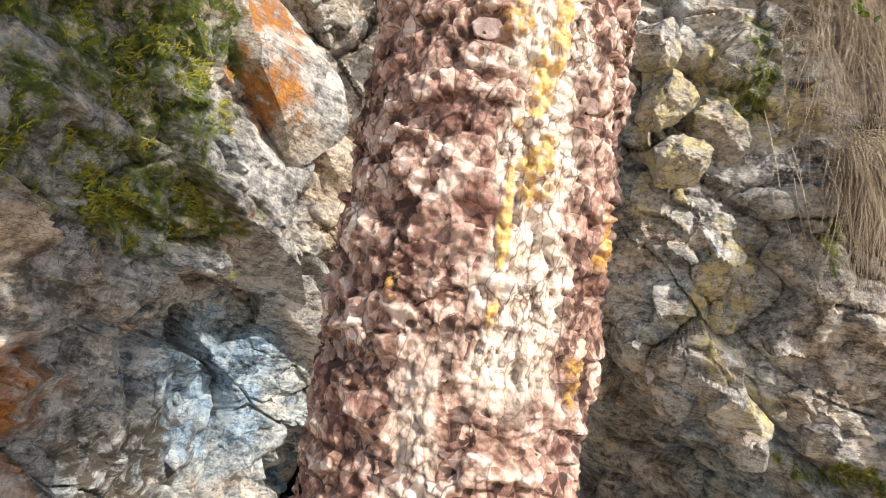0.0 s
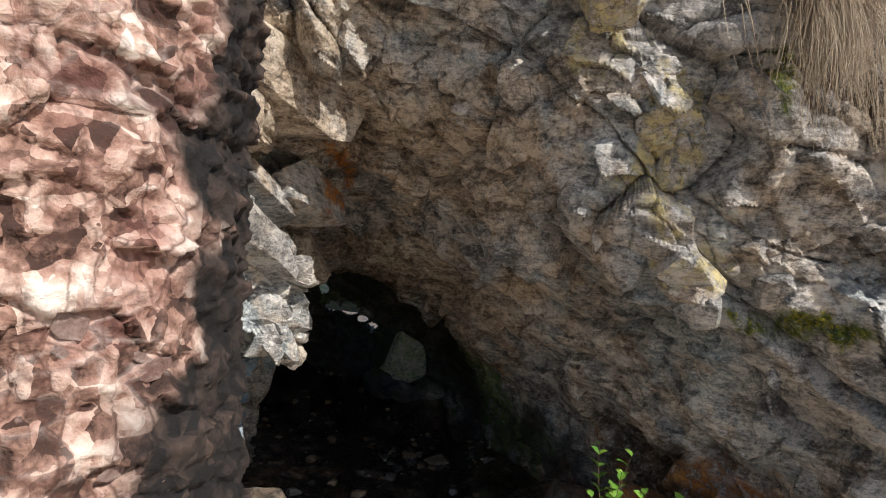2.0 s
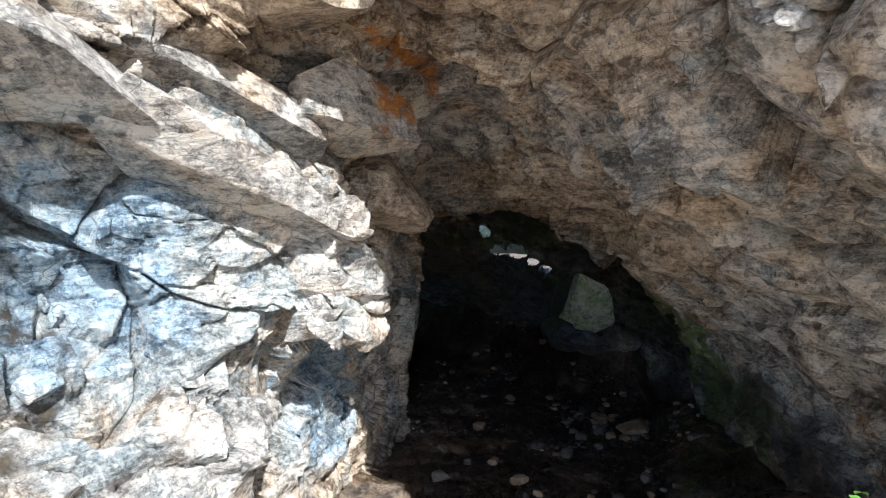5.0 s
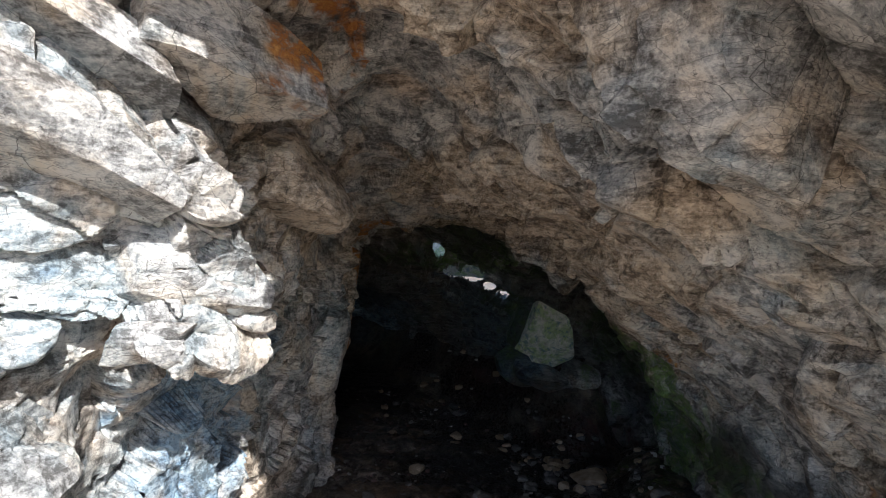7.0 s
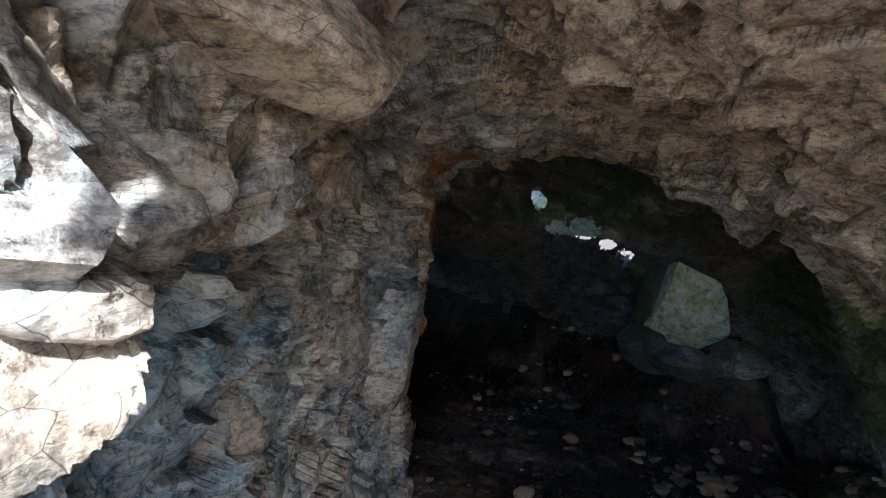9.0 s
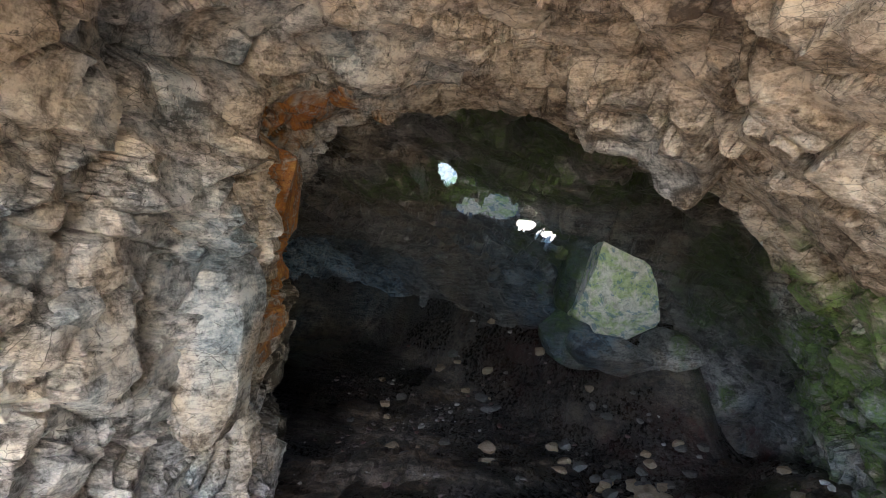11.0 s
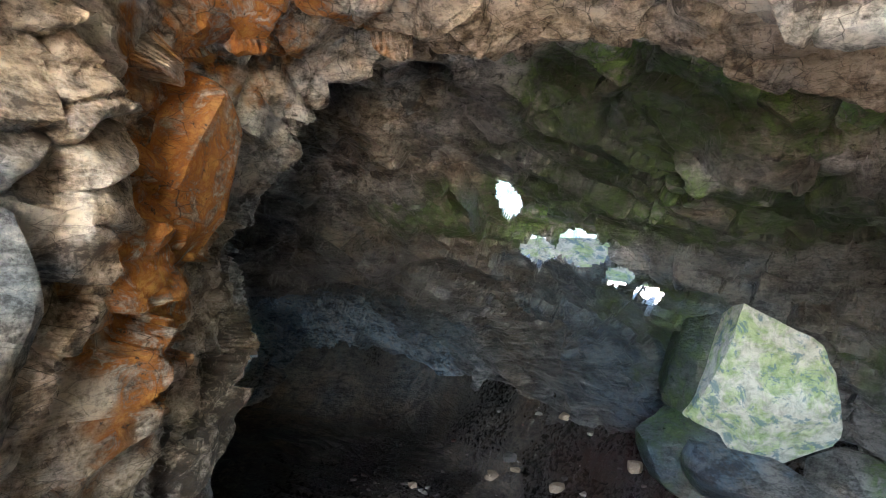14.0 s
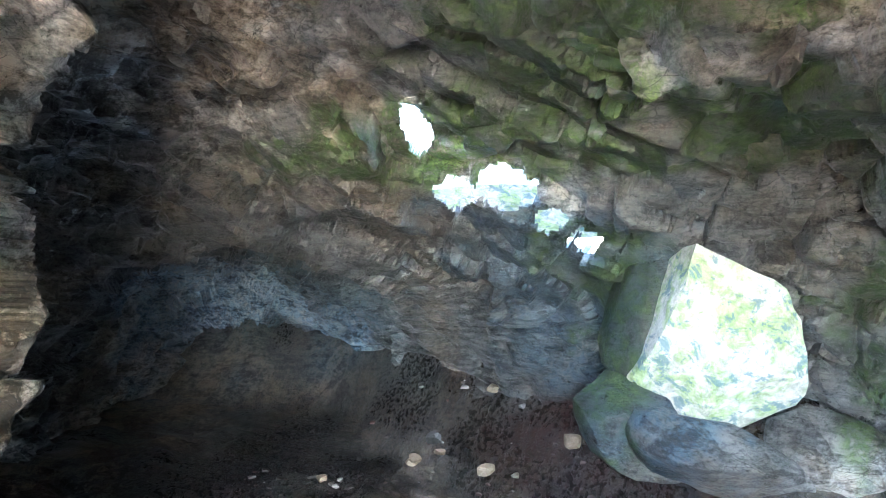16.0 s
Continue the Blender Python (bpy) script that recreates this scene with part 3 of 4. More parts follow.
# the gap in the back of the adit where daylight falls in
DAYLIGHT = [((-1.17, 8.4, 0.84), (0.065, 0.6, 0.075)), ((-1.06, 8.5, 0.56), (0.11, 0.6, 0.06)), ((-0.80, 8.5, 0.58), (0.13, 0.6, 0.09)),
            ((-0.62, 8.6, 0.43), (0.07, 0.6, 0.055)), ((-0.49, 8.6, 0.33), (0.07, 0.6, 0.045))]
SURF, SURF_N = rock_surface()
CUM = np.cumsum([0] + STEPS)
ACUM = np.cumsum([0] + AROUND)


def rock_piece(name, r0, r1, c0, c1, label, category):
    grid = SURF[r0:r1 + 1, c0:c1 + 1]
    rows, cols = grid.shape[:2]
    p = grid.reshape(-1, 3)
    faces = grid_faces(rows, cols)
    middle = p[faces].mean(1)
    gap = np.zeros(len(middle))
    for centre, radius in DAYLIGHT:
        d = np.linalg.norm((middle - np.array(centre)) / np.array(radius), axis=1)
        gap = np.maximum(gap, d + 0.35 * lattice(middle, 0.12, 77) + 0.15 * lattice(middle, 0.05, 78) < 1.0)
    me = crisp(mesh_from(name, p, faces[gap < 0.5], ROCK), 38)
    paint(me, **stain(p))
    return tagged(new(name, me), label, category, kind="structure")


cliff = rock_piece("cliff", 0, CUM[6], 0, ACUM[10], "fractured grey and rust-stained rock face with mossy ledges", "rock face")
wall_left = rock_piece("wall_left", CUM[6], CUM[20], 0, ACUM[3], "blue-grey broken rock wall of the mine entrance", "cave wall")
ceiling = rock_piece("ceiling", CUM[6], CUM[20], ACUM[3], ACUM[7], "low brown rough rock ceiling of the adit", "cave ceiling")
wall_right = rock_piece("wall_right", CUM[6], CUM[20], ACUM[7], ACUM[10], "sloping brown rock wall with green algae", "cave wall")


# ---------------------------------------------------------------- blocks that stand out of the rock
def sphere_points(level):
    bm = bmesh.new()
    bmesh.ops.create_icosphere(bm, subdivisions=level, radius=1.0)
    v = np.array([w.co for w in bm.verts])
    f = np.array([[w.index for w in face.verts] for face in bm.faces])
    bm.free()
    return v, f


BALL = {level: sphere_points(level) for level in (1, 2, 3, 4, 5)}


def hewn(size, seed, level=4, cuts=13, rough=0.05, boxy=True):
    """Points of a block split off by flat breaks, about size across, round its own middle."""
    rng = np.random.default_rng(seed)
    v, f = BALL[level]
    v = v * 1.35
    ways = rng.normal(size=(cuts, 3))
    if boxy:
        ways = np.concatenate([ways, np.eye(3), -np.eye(3)]) + 0.12 * rng.normal(size=(cuts + 6, 3))
    ways /= np.linalg.norm(ways, axis=1, keepdims=True)
    for w in ways:
        d = rng.uniform(0.72, 1.0)
        over = np.maximum(v @ w - d, 0)
        v = v - over[:, None] * w
    v = v * np.asarray(size) * 0.5
    away = v / (np.linalg.norm(v, axis=1, keepdims=True) + 1e-9)
    m = float(np.min(size)) if min(size) < 0.3 * max(size) else float(np.mean(size))
    if level > 2:
        q = v + seed * 3.1
        v = v + away * (m * rough * (chips(q, (0.34 * m,) * 3, seed, np.eye(3)) + 0.5 * chips(q, (0.13 * m,) * 3, seed + 1, np.eye(3)) + 0.25 * lattice(q, 0.06 * m, seed)))[:, None]
    return v, f


def rock_block(parent, place, size, turn=(0, 0, 0), seed=1, name="rock_block", label="", cuts=13, material=None, level=4, rough=0.045, boxy=True):
    v, f = hewn(size, seed, level, cuts, rough, boxy)
    m = np.array(Euler([radians(a) for a in turn]).to_matrix())
    v = v @ m.T
    me = crisp(mesh_from(name, v, f, material or ROCK), 24)
    if material is None:
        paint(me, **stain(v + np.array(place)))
    ob = new(name, me)
    ob.location = place
    ob.parent = parent
    if label:
        tagged(ob, label)
    return ob


def slab_between(parent, a, b, width, thick, seed, label="", up=(-0.35, -0.35, 0.87), cuts=8, rough=0.02, name="rock_block"):
    """A split slab lying along the line from a to b."""
    a, b = Vector(a), Vector(b)
    ex = (b - a).normalized()
    ey = Vector(up).cross(ex).normalized()
    ez = ex.cross(ey)
    turn = [math.degrees(v) for v in Matrix((ex, ey, ez)).transposed().to_euler()]
    return rock_block(parent, tuple((a + b) / 2), ((b - a).length * 1.12, width, thick), turn, seed, name, label, cuts=cuts, level=5, rough=rough)


# the long ledge of the left buttress, the slab behind it and the brown block over the groove
slab_between(cliff, (-1.02, 2.15, 1.80), (-0.74, 2.92, 1.47), 0.46, 0.20, 3, "pale tilted rock slab")
slab_between(cliff, (-0.80, 2.75, 1.52), (-0.50, 3.55, 1.13), 0.40, 0.17, 4, "pale tilted rock slab")
slab_between(cliff, (-1.05, 2.55, 1.82), (-0.66, 3.72, 1.40), 0.50, 0.18, 6, "grey tilted rock slab")
slab_between(cliff, (-0.92, 2.65, 2.28), (-0.32, 3.60, 1.92), 0.62, 0.50, 5, "brown rounded rock block", cuts=13)
slab_between(cliff, (-1.02, 2.1, 2.48), (-0.72, 2.45, 2.14), 0.5, 0.40, 7, "orange stained rock slab")
slab_between(cliff, (-0.62, 3.5, 1.68), (-0.36, 4.05, 1.52), 0.30, 0.34, 15, "reddish brown rock block")
slab_between(wall_left, (-0.66, 4.1, 1.36), (-0.62, 4.7, 1.16), 0.34, 0.36, 8)
slab_between(wall_left, (-0.62, 3.45, 0.96), (-0.52, 3.92, 0.84), 0.30, 0.30, 10, "rust-edged rock slab")
rock_block(wall_left, (-1.20, 5.84, 0.18), (0.30, 0.4, 0.75), (5, 4, 10), 13, label="pale blue-grey rock rib")
rock_block(wall_left, (-1.42, 6.45, 0.62), (0.32, 0.3, 0.7), (0, 10, 20), 14, label="rust-stained rock rib")
# the bright rib and the blocks of the right side
for k, (x, y, z, w, d, t) in enumerate(((0.70, 2.40, 2.86, 0.26, 0.22, 0.24), (0.80, 2.44, 2.64, 0.22, 0.2, 0.28), (0.90, 2.47, 2.40, 0.22, 0.2, 0.24), (1.10, 2.52, 2.60, 0.34, 0.26, 0.24),
                                        (1.12, 2.62, 2.14, 0.20, 0.18, 0.24), (1.22, 2.68, 1.96, 0.20, 0.18, 0.24), (1.31, 2.74, 1.79, 0.18, 0.16, 0.2), (1.38, 2.80, 1.60, 0.13, 0.14, 0.24))):
    rock_block(cliff, (x, y + 0.07, z), (1.15 * w, d + 0.12, 1.2 * t), (-8 + 5 * k, 18 - 9 * (k % 3), 28 - 6 * k), 320 + k, label="pale yellowish rock rib", cuts=20, level=5, rough=0.09)
rock_block(cliff, (1.46, 2.88, 1.32), (0.36, 0.32, 0.26), (0, 22, 10), 24, label="ochre rock knob", level=5, rough=0.03)
slab_between(cliff, (1.42, 2.62, 2.15), (1.72, 2.66, 1.98), 0.3, 0.26, 34)
for k, (x, z) in enumerate(((1.62, 1.66), (1.86, 1.72), (1.74, 1.48), (1.98, 1.5), (2.1, 1.3), (1.85, 1.32))):
    rock_block(cliff, (x, 2.86, z), (0.26, 0.22, 0.16), (10 - 6 * k, 25 + 5 * k, 12 * k), 35 + k)
# broken blocks that stand a little out of the walls
def scatter_blocks(parent, count, seed, rows, cols, sizes, test, sink=0.32, flat=0.6):
    rng = np.random.default_rng(seed)
    made, tries = [], 0
    while len(made) < count and tries < 4000:
        tries += 1
        r, c = rng.integers(*rows), rng.integers(*cols)
        p, n = SURF[r, c], SURF_N[r, c]
        a = rng.uniform(*sizes)
        if not test(p) or any(np.linalg.norm(p - q) < 0.55 * (a + b) for q, b in made):
            continue
        made.append((p, a))
        way = Vector(n).to_track_quat("Z", "Y").to_euler()
        turn = [math.degrees(v) for v in (Matrix.Rotation(radians(33 + rng.uniform(-14, 14)), 3, "Y") @ Euler((rng.uniform(-0.15, 0.15), 0, 0)).to_matrix()).to_euler()] if rng.random() < 0.6 else [math.degrees(v) for v in way]
        size = (a * rng.uniform(1.0, 1.5), a * rng.uniform(0.8, 1.2), a * flat * rng.uniform(0.8, 1.25))
        rock_block(parent, tuple(float(v) for v in p - n * a * sink), size, turn, int(seed * 1000 + len(made)), cuts=int(rng.integers(7, 12)), rough=0.035)


scatter_blocks(cliff, 16, 71, (CUM[3], CUM[6]), (ACUM[1], ACUM[4]), (0.12, 0.28), lambda p: 0.1 < p[2] < 1.3 and p[0] < -0.4, 0.42, 0.5)
scatter_blocks(wall_left, 22, 73, (CUM[6], CUM[12]), (ACUM[1], ACUM[4]), (0.12, 0.26), lambda p: p[2] > -0.5, 0.42, 0.6)
scatter_blocks(wall_right, 24, 76, (CUM[13], CUM[17]), (ACUM[2], ACUM[9]), (0.12, 0.34), lambda p: p[2] > -0.9 and abs(p[0]) < 2.5 and not (-1.35 < p[0] < -0.3 and 0.15 < p[2] < 1.1), 0.3, 0.7)
# rust-stained bank under the overhang
rock_block(wall_right, (1.80, 3.80, -0.16), (0.8, 0.6, 0.5), (0, 12, 20), 81, label="rust-stained rock bank")
rock_block(wall_right, (2.25, 3.45, -0.05), (0.7, 0.6, 0.5), (0, -8, 40), 82, label="rust-stained rock bank")
rock_block(wall_right, (1.45, 4.20, -0.35), (0.6, 0.7, 0.5), (0, 10, 0), 83)
# the pale block and its neighbours in the back of the adit


def pale_material():
    n = Nodes("pale_block")
    f = n.noise(7, 8, 0.7, 0.5)
    g = n.noise(22, 7, 0.72, 0.4)
    colour = n.ramp(g, (0.34, (0.40, 0.41, 0.34)), (0.58, (0.80, 0.79, 0.72)))
    colour = n.mix(n.ramp(f, (0.46, 0.0), (0.56, 0.85)), colour, n.ramp(g, (0.35, (0.22, 0.36, 0.12)), (0.65, (0.60, 0.72, 0.36))))
    colour = n.mix(n.ramp(n.noise(13, 6, 0.7, 0.6), (0.54, 0.0), (0.60, 0.75)), colour, (0.12, 0.24, 0.30))
    return n.done(colour, 0.6, ((f, 0.7, 0.04), (g, 0.6, 0.015)))


PALE = pale_material()
boulder = rock_block(None, (0.04, 8.62, -0.07), (0.71, 0.46, 0.74), (0, 8, -8), 57, "boulder", cuts=15, material=PALE, boxy=False, rough=0.03)
tagged(boulder, "pale greenish-white angular boulder resting on rubble", "boulder")
for k, (x, y, z, a, b, c) in enumerate(((-0.22, 8.62, -0.42, 0.42, 0.4, 0.34), (0.05, 8.55, -0.52, 0.5, 0.4, 0.26), (0.42, 8.6, -0.5, 0.4, 0.4, 0.3), (-0.25, 8.72, -0.05, 0.26, 0.4, 0.5))):
    rock_block(wall_right, (x, y, z), (1.15 * a, b, 1.15 * c), (0, 20, 10 * k), 55 + k, boxy=False)
back = rock_block(None, (-1.0, 9.75, 1.08), (2.0, 0.6, 1.5), (-20, 0, 0), 60, "outer_boulder", cuts=9, material=PALE)
tagged(back, "sunlit white boulder outside the gap", "boulder")


# ---------------------------------------------------------------- ground
def ramp01(v, a, b):
    t = np.clip((v - a) / (b - a), 0, 1)
    return t * t * (3 - 2 * t)


def ground_height(x, y):
    z = -0.15 * np.clip(y, -1.5, 7.9) + 0.04 * np.clip(y - 7.9, 0, 1.8)
    z = z + 1.25 * np.clip(y - 8.25 + 0.72 * np.clip(x, -3, 0.3), 0, 0.62) * (1 - ramp01(x, 0.5, 0.9))     # scree heaped against the back
    bank = ramp01(x, 0.75, 1.35) * ramp01(y, 2.2, 3.2) * (1 - ramp01(y, 4.6, 5.6))      # rocky bank under the overhang
    foot = ramp01(-x, 0.55, 0.85) * ramp01(y, 3.4, 4.0) * (1 - ramp01(y, 5.2, 6.0))     # rubble along the left wall
    side = ramp01(x, 0.7, 1.2) * ramp01(y, 5.4, 6.2) * (1 - ramp01(y, 7.9, 8.4))
    pool = np.exp(-(((x - 0.2) / 0.45) ** 2 + ((y - 4.55) / 0.42) ** 2))
    return z + 0.42 * bank + 0.05 * foot + 0.3 * side - 0.07 * pool


def ground_sheet():
    xs = np.concatenate([np.linspace(-1500, -12, 14), np.linspace(-7, -2, 30), np.linspace(-1.9, 3, 330), np.linspace(3.2, 8, 30), np.linspace(12, 1500, 14)])
    ys = np.concatenate([np.linspace(-1500, -12, 14), np.linspace(-8, 1.8, 50), np.linspace(2, 10, 500), np.linspace(10.2, 12, 12), np.linspace(16, 1500, 14)])
    gx, gy = np.meshgrid(xs, ys)
    p = np.stack([gx, gy, 0 * gx], -1).reshape(-1, 3)
    z = ground_height(p[:, 0], p[:, 1])
    near = (np.abs(p[:, 0]) < 9) & (p[:, 1] > -9) & (p[:, 1] < 13)
    q = p[near]
    z[near] += 0.05 * lattice(q, 0.7, 41) + 0.05 * facets(q, (0.3, 0.3, 0.3), 43, np.eye(3), 0.6) + 0.02 * facets(q, (0.1, 0.1, 0.1), 44, np.eye(3), 0.6)
    p[:, 2] = z
    me = mesh_from("ground", p, grid_faces(len(ys), len(xs))[:, ::-1], RUBBLE)
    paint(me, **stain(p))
    me.materials.append(SOIL)
    middle = p[grid_faces(len(ys), len(xs))].mean(1)
    me.polygons.foreach_set("material_index", (middle[:, 1] < 3.3 + 0.25 * lattice(middle, 0.4, 47)).astype(np.int32))
    return tagged(new("ground", me), "stony damp brown earth floor with rubble", "ground", kind="structure")


ground_sheet()


# ---------------------------------------------------------------- pool at the mouth
def pool():
    bm = bmesh.new()
    ring_of = [bm.verts.new((0.22 + (0.62 + 0.1 * math.sin(3 * a) + 0.05 * math.sin(7 * a)) * math.cos(a), 4.55 + (0.42 + 0.06 * math.cos(4 * a)) * math.sin(a), -0.715)) for a in (k * math.tau / 48 for k in range(48))]
    bm.faces.new(ring_of)
    ob = part("puddle", bm, WATER)
    ob.visible_shadow = False
    return tagged(ob, "shallow clear puddle over rust-brown mud", "puddle", kind="structure")


pool()


slab = rock_block(None, (0.12, 4.32, -0.70), (1.05, 0.5, 0.2), (4, 3, 8), 91, "stone_slab")
tagged(slab, "wet rust-brown stone slab lying in the puddle", "stone slab")


# ---------------------------------------------------------------- pine
FOOT = np.array((0.120, 0.760, -0.15))
RADIUS = 0.136


def bark_flake(seed):
    """A bark scale: an uneven, slightly domed plate about 1 across."""
    rng = np.random.default_rng(seed)
    k = 7
    a = np.arange(k) * math.tau / k + rng.uniform(-0.25, 0.25, k)
    r = rng.uniform(0.75, 1.1, k) * 0.5
    low = np.stack([r * np.cos(a), 0.72 * r * np.sin(a), 0 * a - 0.12], 1)
    high = np.stack([0.93 * r * np.cos(a), 0.67 * r * np.sin(a), 0.05 + rng.uniform(-0.06, 0.06, k)], 1)
    bm = bmesh.new()
    lows, highs = [bm.verts.new(v) for v in low], [bm.verts.new(v) for v in high]
    tip = bm.verts.new((0, 0, 0.06))
    for i in range(k):
        j = (i + 1) % k
        bm.faces.new((lows[i], lows[j], highs[j], highs[i]))
        bm.faces.new((highs[i], highs[j], tip))
    me = bpy.data.meshes.new("bark_scale")
    bm.to_mesh(me)
    bm.free()
    me.materials.append(SCALE)
    return me


def pine():
    tree = tagged(new("pine_tree"), "old pine with flaking reddish bark, bare wood and amber resin", "tree")
    tree.location = FOOT
    tree.rotation_euler = (0.067, -0.039, 0)
    heights = np.concatenate([np.linspace(0, 0.9, 60)[:-1], np.linspace(0.9, 2.5, 760)[:-1], np.linspace(2.5, 9.0, 60)])
    s = heights[:, None]
    a = np.radians(np.concatenate([np.linspace(-200, 40, 320)[:-1], np.linspace(40, 160, 40)]))[None, :]
    cols = a.shape[1]
    r = RADIUS * (1.02 - 0.055 * s) + 0.08 * np.exp(-s * 4)
    p = np.stack([FOOT[0] + r * np.cos(a), FOOT[1] + r * np.sin(a), FOOT[2] + s + 0 * a], -1).reshape(-1, 3)
    n = np.stack([np.cos(a) + 0 * s, np.sin(a) + 0 * s, 0 * s + 0 * a], -1).reshape(-1, 3)
    # how far round from the side that faces the path, towards the right
    turn = np.degrees(np.arctan2(n[:, 0], -n[:, 1]))
    height = p[:, 2]
    edge = 9 * lattice(p, 0.05, 71) + 6 * lattice(p, 0.02, 72)
    wood = np.clip((18 - np.abs(turn - 18 + edge)) / 5, 0, 1) * np.clip((height - 1.36 + 0.05 * lattice(p, 0.05, 73)) / 0.04, 0, 1)
    wood = np.maximum(wood, 0.8 * np.clip((10 - np.abs(turn + 12 + edge)) / 6, 0, 1) * np.clip((1.42 - height) / 0.1, 0, 1))
    char = np.clip((turn - 58 + 1.8 * edge) / 12, 0, 1) * np.clip((1.74 - height + 0.1 * lattice(p, 0.1, 74)) / 0.2, 0, 1) * np.clip((175 - turn) / 20, 0, 1)
    resin = np.zeros(len(p))
    for centre, radius in (((0.035, 0.59, 1.66), (0.018, 0.05, 0.03)), ((0.062, 0.6, 1.60), (0.014, 0.05, 0.05)), ((0.068, 0.6, 1.54), (0.022, 0.05, 0.04)), ((0.075, 0.6, 1.68), (0.010, 0.06, 0.12)), ((0.05, 0.6, 1.48), (0.007, 0.06, 0.12)), ((-0.03, 0.59, 1.43), (0.012, 0.05, 0.012)),
                           ((0.085, 0.61, 1.8), (0.008, 0.06, 0.1)), ((0.12, 0.65, 1.38), (0.012, 0.06, 0.03)), ((0.135, 0.67, 1.5), (0.007, 0.06, 0.05)), ((-0.06, 0.6, 1.2), (0.014, 0.05, 0.02))):
        resin = np.maximum(resin, 0.9 * blob(p, np.array(centre) + np.array((0.09, 0.05, 0)), np.array(radius) * np.array((0.75, 1, 0.8)), 80, 0.6))
    thin = np.eye(3)
    plates = facets(p, (0.046, 0.046, 0.024), 61, thin, 1.1, 0.12)
    strips = facets(p, (0.012, 0.012, 0.03), 66, thin, 0.8, 0.25)
    small = chips(p, (0.015, 0.015, 0.009), 63, thin)
    tiny = chips(p, (0.0065, 0.0065, 0.0045), 67, thin)
    relief = 0.5 + 0.30 * (plates * (1 - wood) + strips * wood) + 0.45 * small + 0.35 * tiny
    h = (0.007 * plates + 0.004 * chips(p, (0.05, 0.05, 0.05), 65, thin)) * (1 - wood) + 0.007 * strips * wood - 0.004 * wood + 0.0062 * small + 0.0062 * tiny + 0.005 * lattice(p, 0.1, 62) + 0.004 * resin
    h = h - h.mean()
    q = p + n * h[:, None] - FOOT
    me = mesh_from("trunk", q, grid_faces(len(heights), cols)[:, ::-1], BARK)
    paint(me, relief=np.clip(relief, 0, 1), wood=wood, char=char, resin=resin)
    trunk = new("trunk", me)
    trunk.parent = tree
    # loose scales on the bark
    rng = random.Random(4)
    shapes = [bark_flake(k) for k in range(6)]
    made = 0
    while made < 280:
        t, z = rng.uniform(-95, 70), rng.uniform(1.0, 2.15)
        if -2 < t < 38 and z > 1.36:
            continue
        w = radians(t)
        out = Vector((math.sin(w), -math.cos(w), 0))
        size = rng.uniform(0.012, 0.036) * (0.75 if z < 1.4 else 1.0)
        flake = new("bark_scale", rng.choice(shapes))
        flake.parent = trunk
        spin = Matrix.Rotation(rng.uniform(-0.5, 0.5), 4, "Z")
        lift = Matrix.Rotation(rng.uniform(-0.1, 0.35), 4, "X") @ Matrix.Rotation(rng.uniform(-0.25, 0.25), 4, "Y")
        basis = Matrix((Vector((math.cos(w), math.sin(w), 0)), Vector((0, 0, 1)), out)).transposed().to_4x4()
        flake.matrix_local = Matrix.Translation(out * (RADIUS * (1.02 - 0.055 * (z + 0.15)) - 0.002) + Vector((0, 0, z - FOOT[2]))) @ basis @ spin @ lift @ Matrix.Diagonal((size, size * rng.uniform(0.7, 1.1), size * 0.2, 1))
        made += 1
    return tree, trunk


PINE, TRUNK = pine()


def tube(verts, faces, points, radii, sides=5):
    """Adds a tapered tube along points to lists of vertices and faces."""
    pts = [Vector(p) for p in points]
    start = len(verts)
    for i, p in enumerate(pts):
        way = (pts[min(i + 1, len(pts) - 1)] - pts[max(i - 1, 0)]).normalized()
        u = way.cross(Vector((0.31, 0.87, 0.38))).normalized()
        v = way.cross(u)
        for k in range(sides):
            c = math.tau * k / sides
            verts.append(tuple(p + (u * math.cos(c) + v * math.sin(c)) * radii[i]))
    for i in range(len(pts) - 1):
        for k in range(sides):
            m = (k + 1) % sides
            faces.append((start + i * sides + k, start + i * sides + m, start + (i + 1) * sides + m, start + (i + 1) * sides + k))


def ribbon_field(name, strands, material, label, category, kind="stuff"):
    verts, faces = [], []
    for points, width in strands:
        tube(verts, faces, points, [width * (1 - 0.75 * i / (len(points) - 1)) for i in range(len(points))], 3)
    me = mesh_from(name, np.array(verts), np.array(faces), material)
    return tagged(new(name, me), label, category, kind=kind)


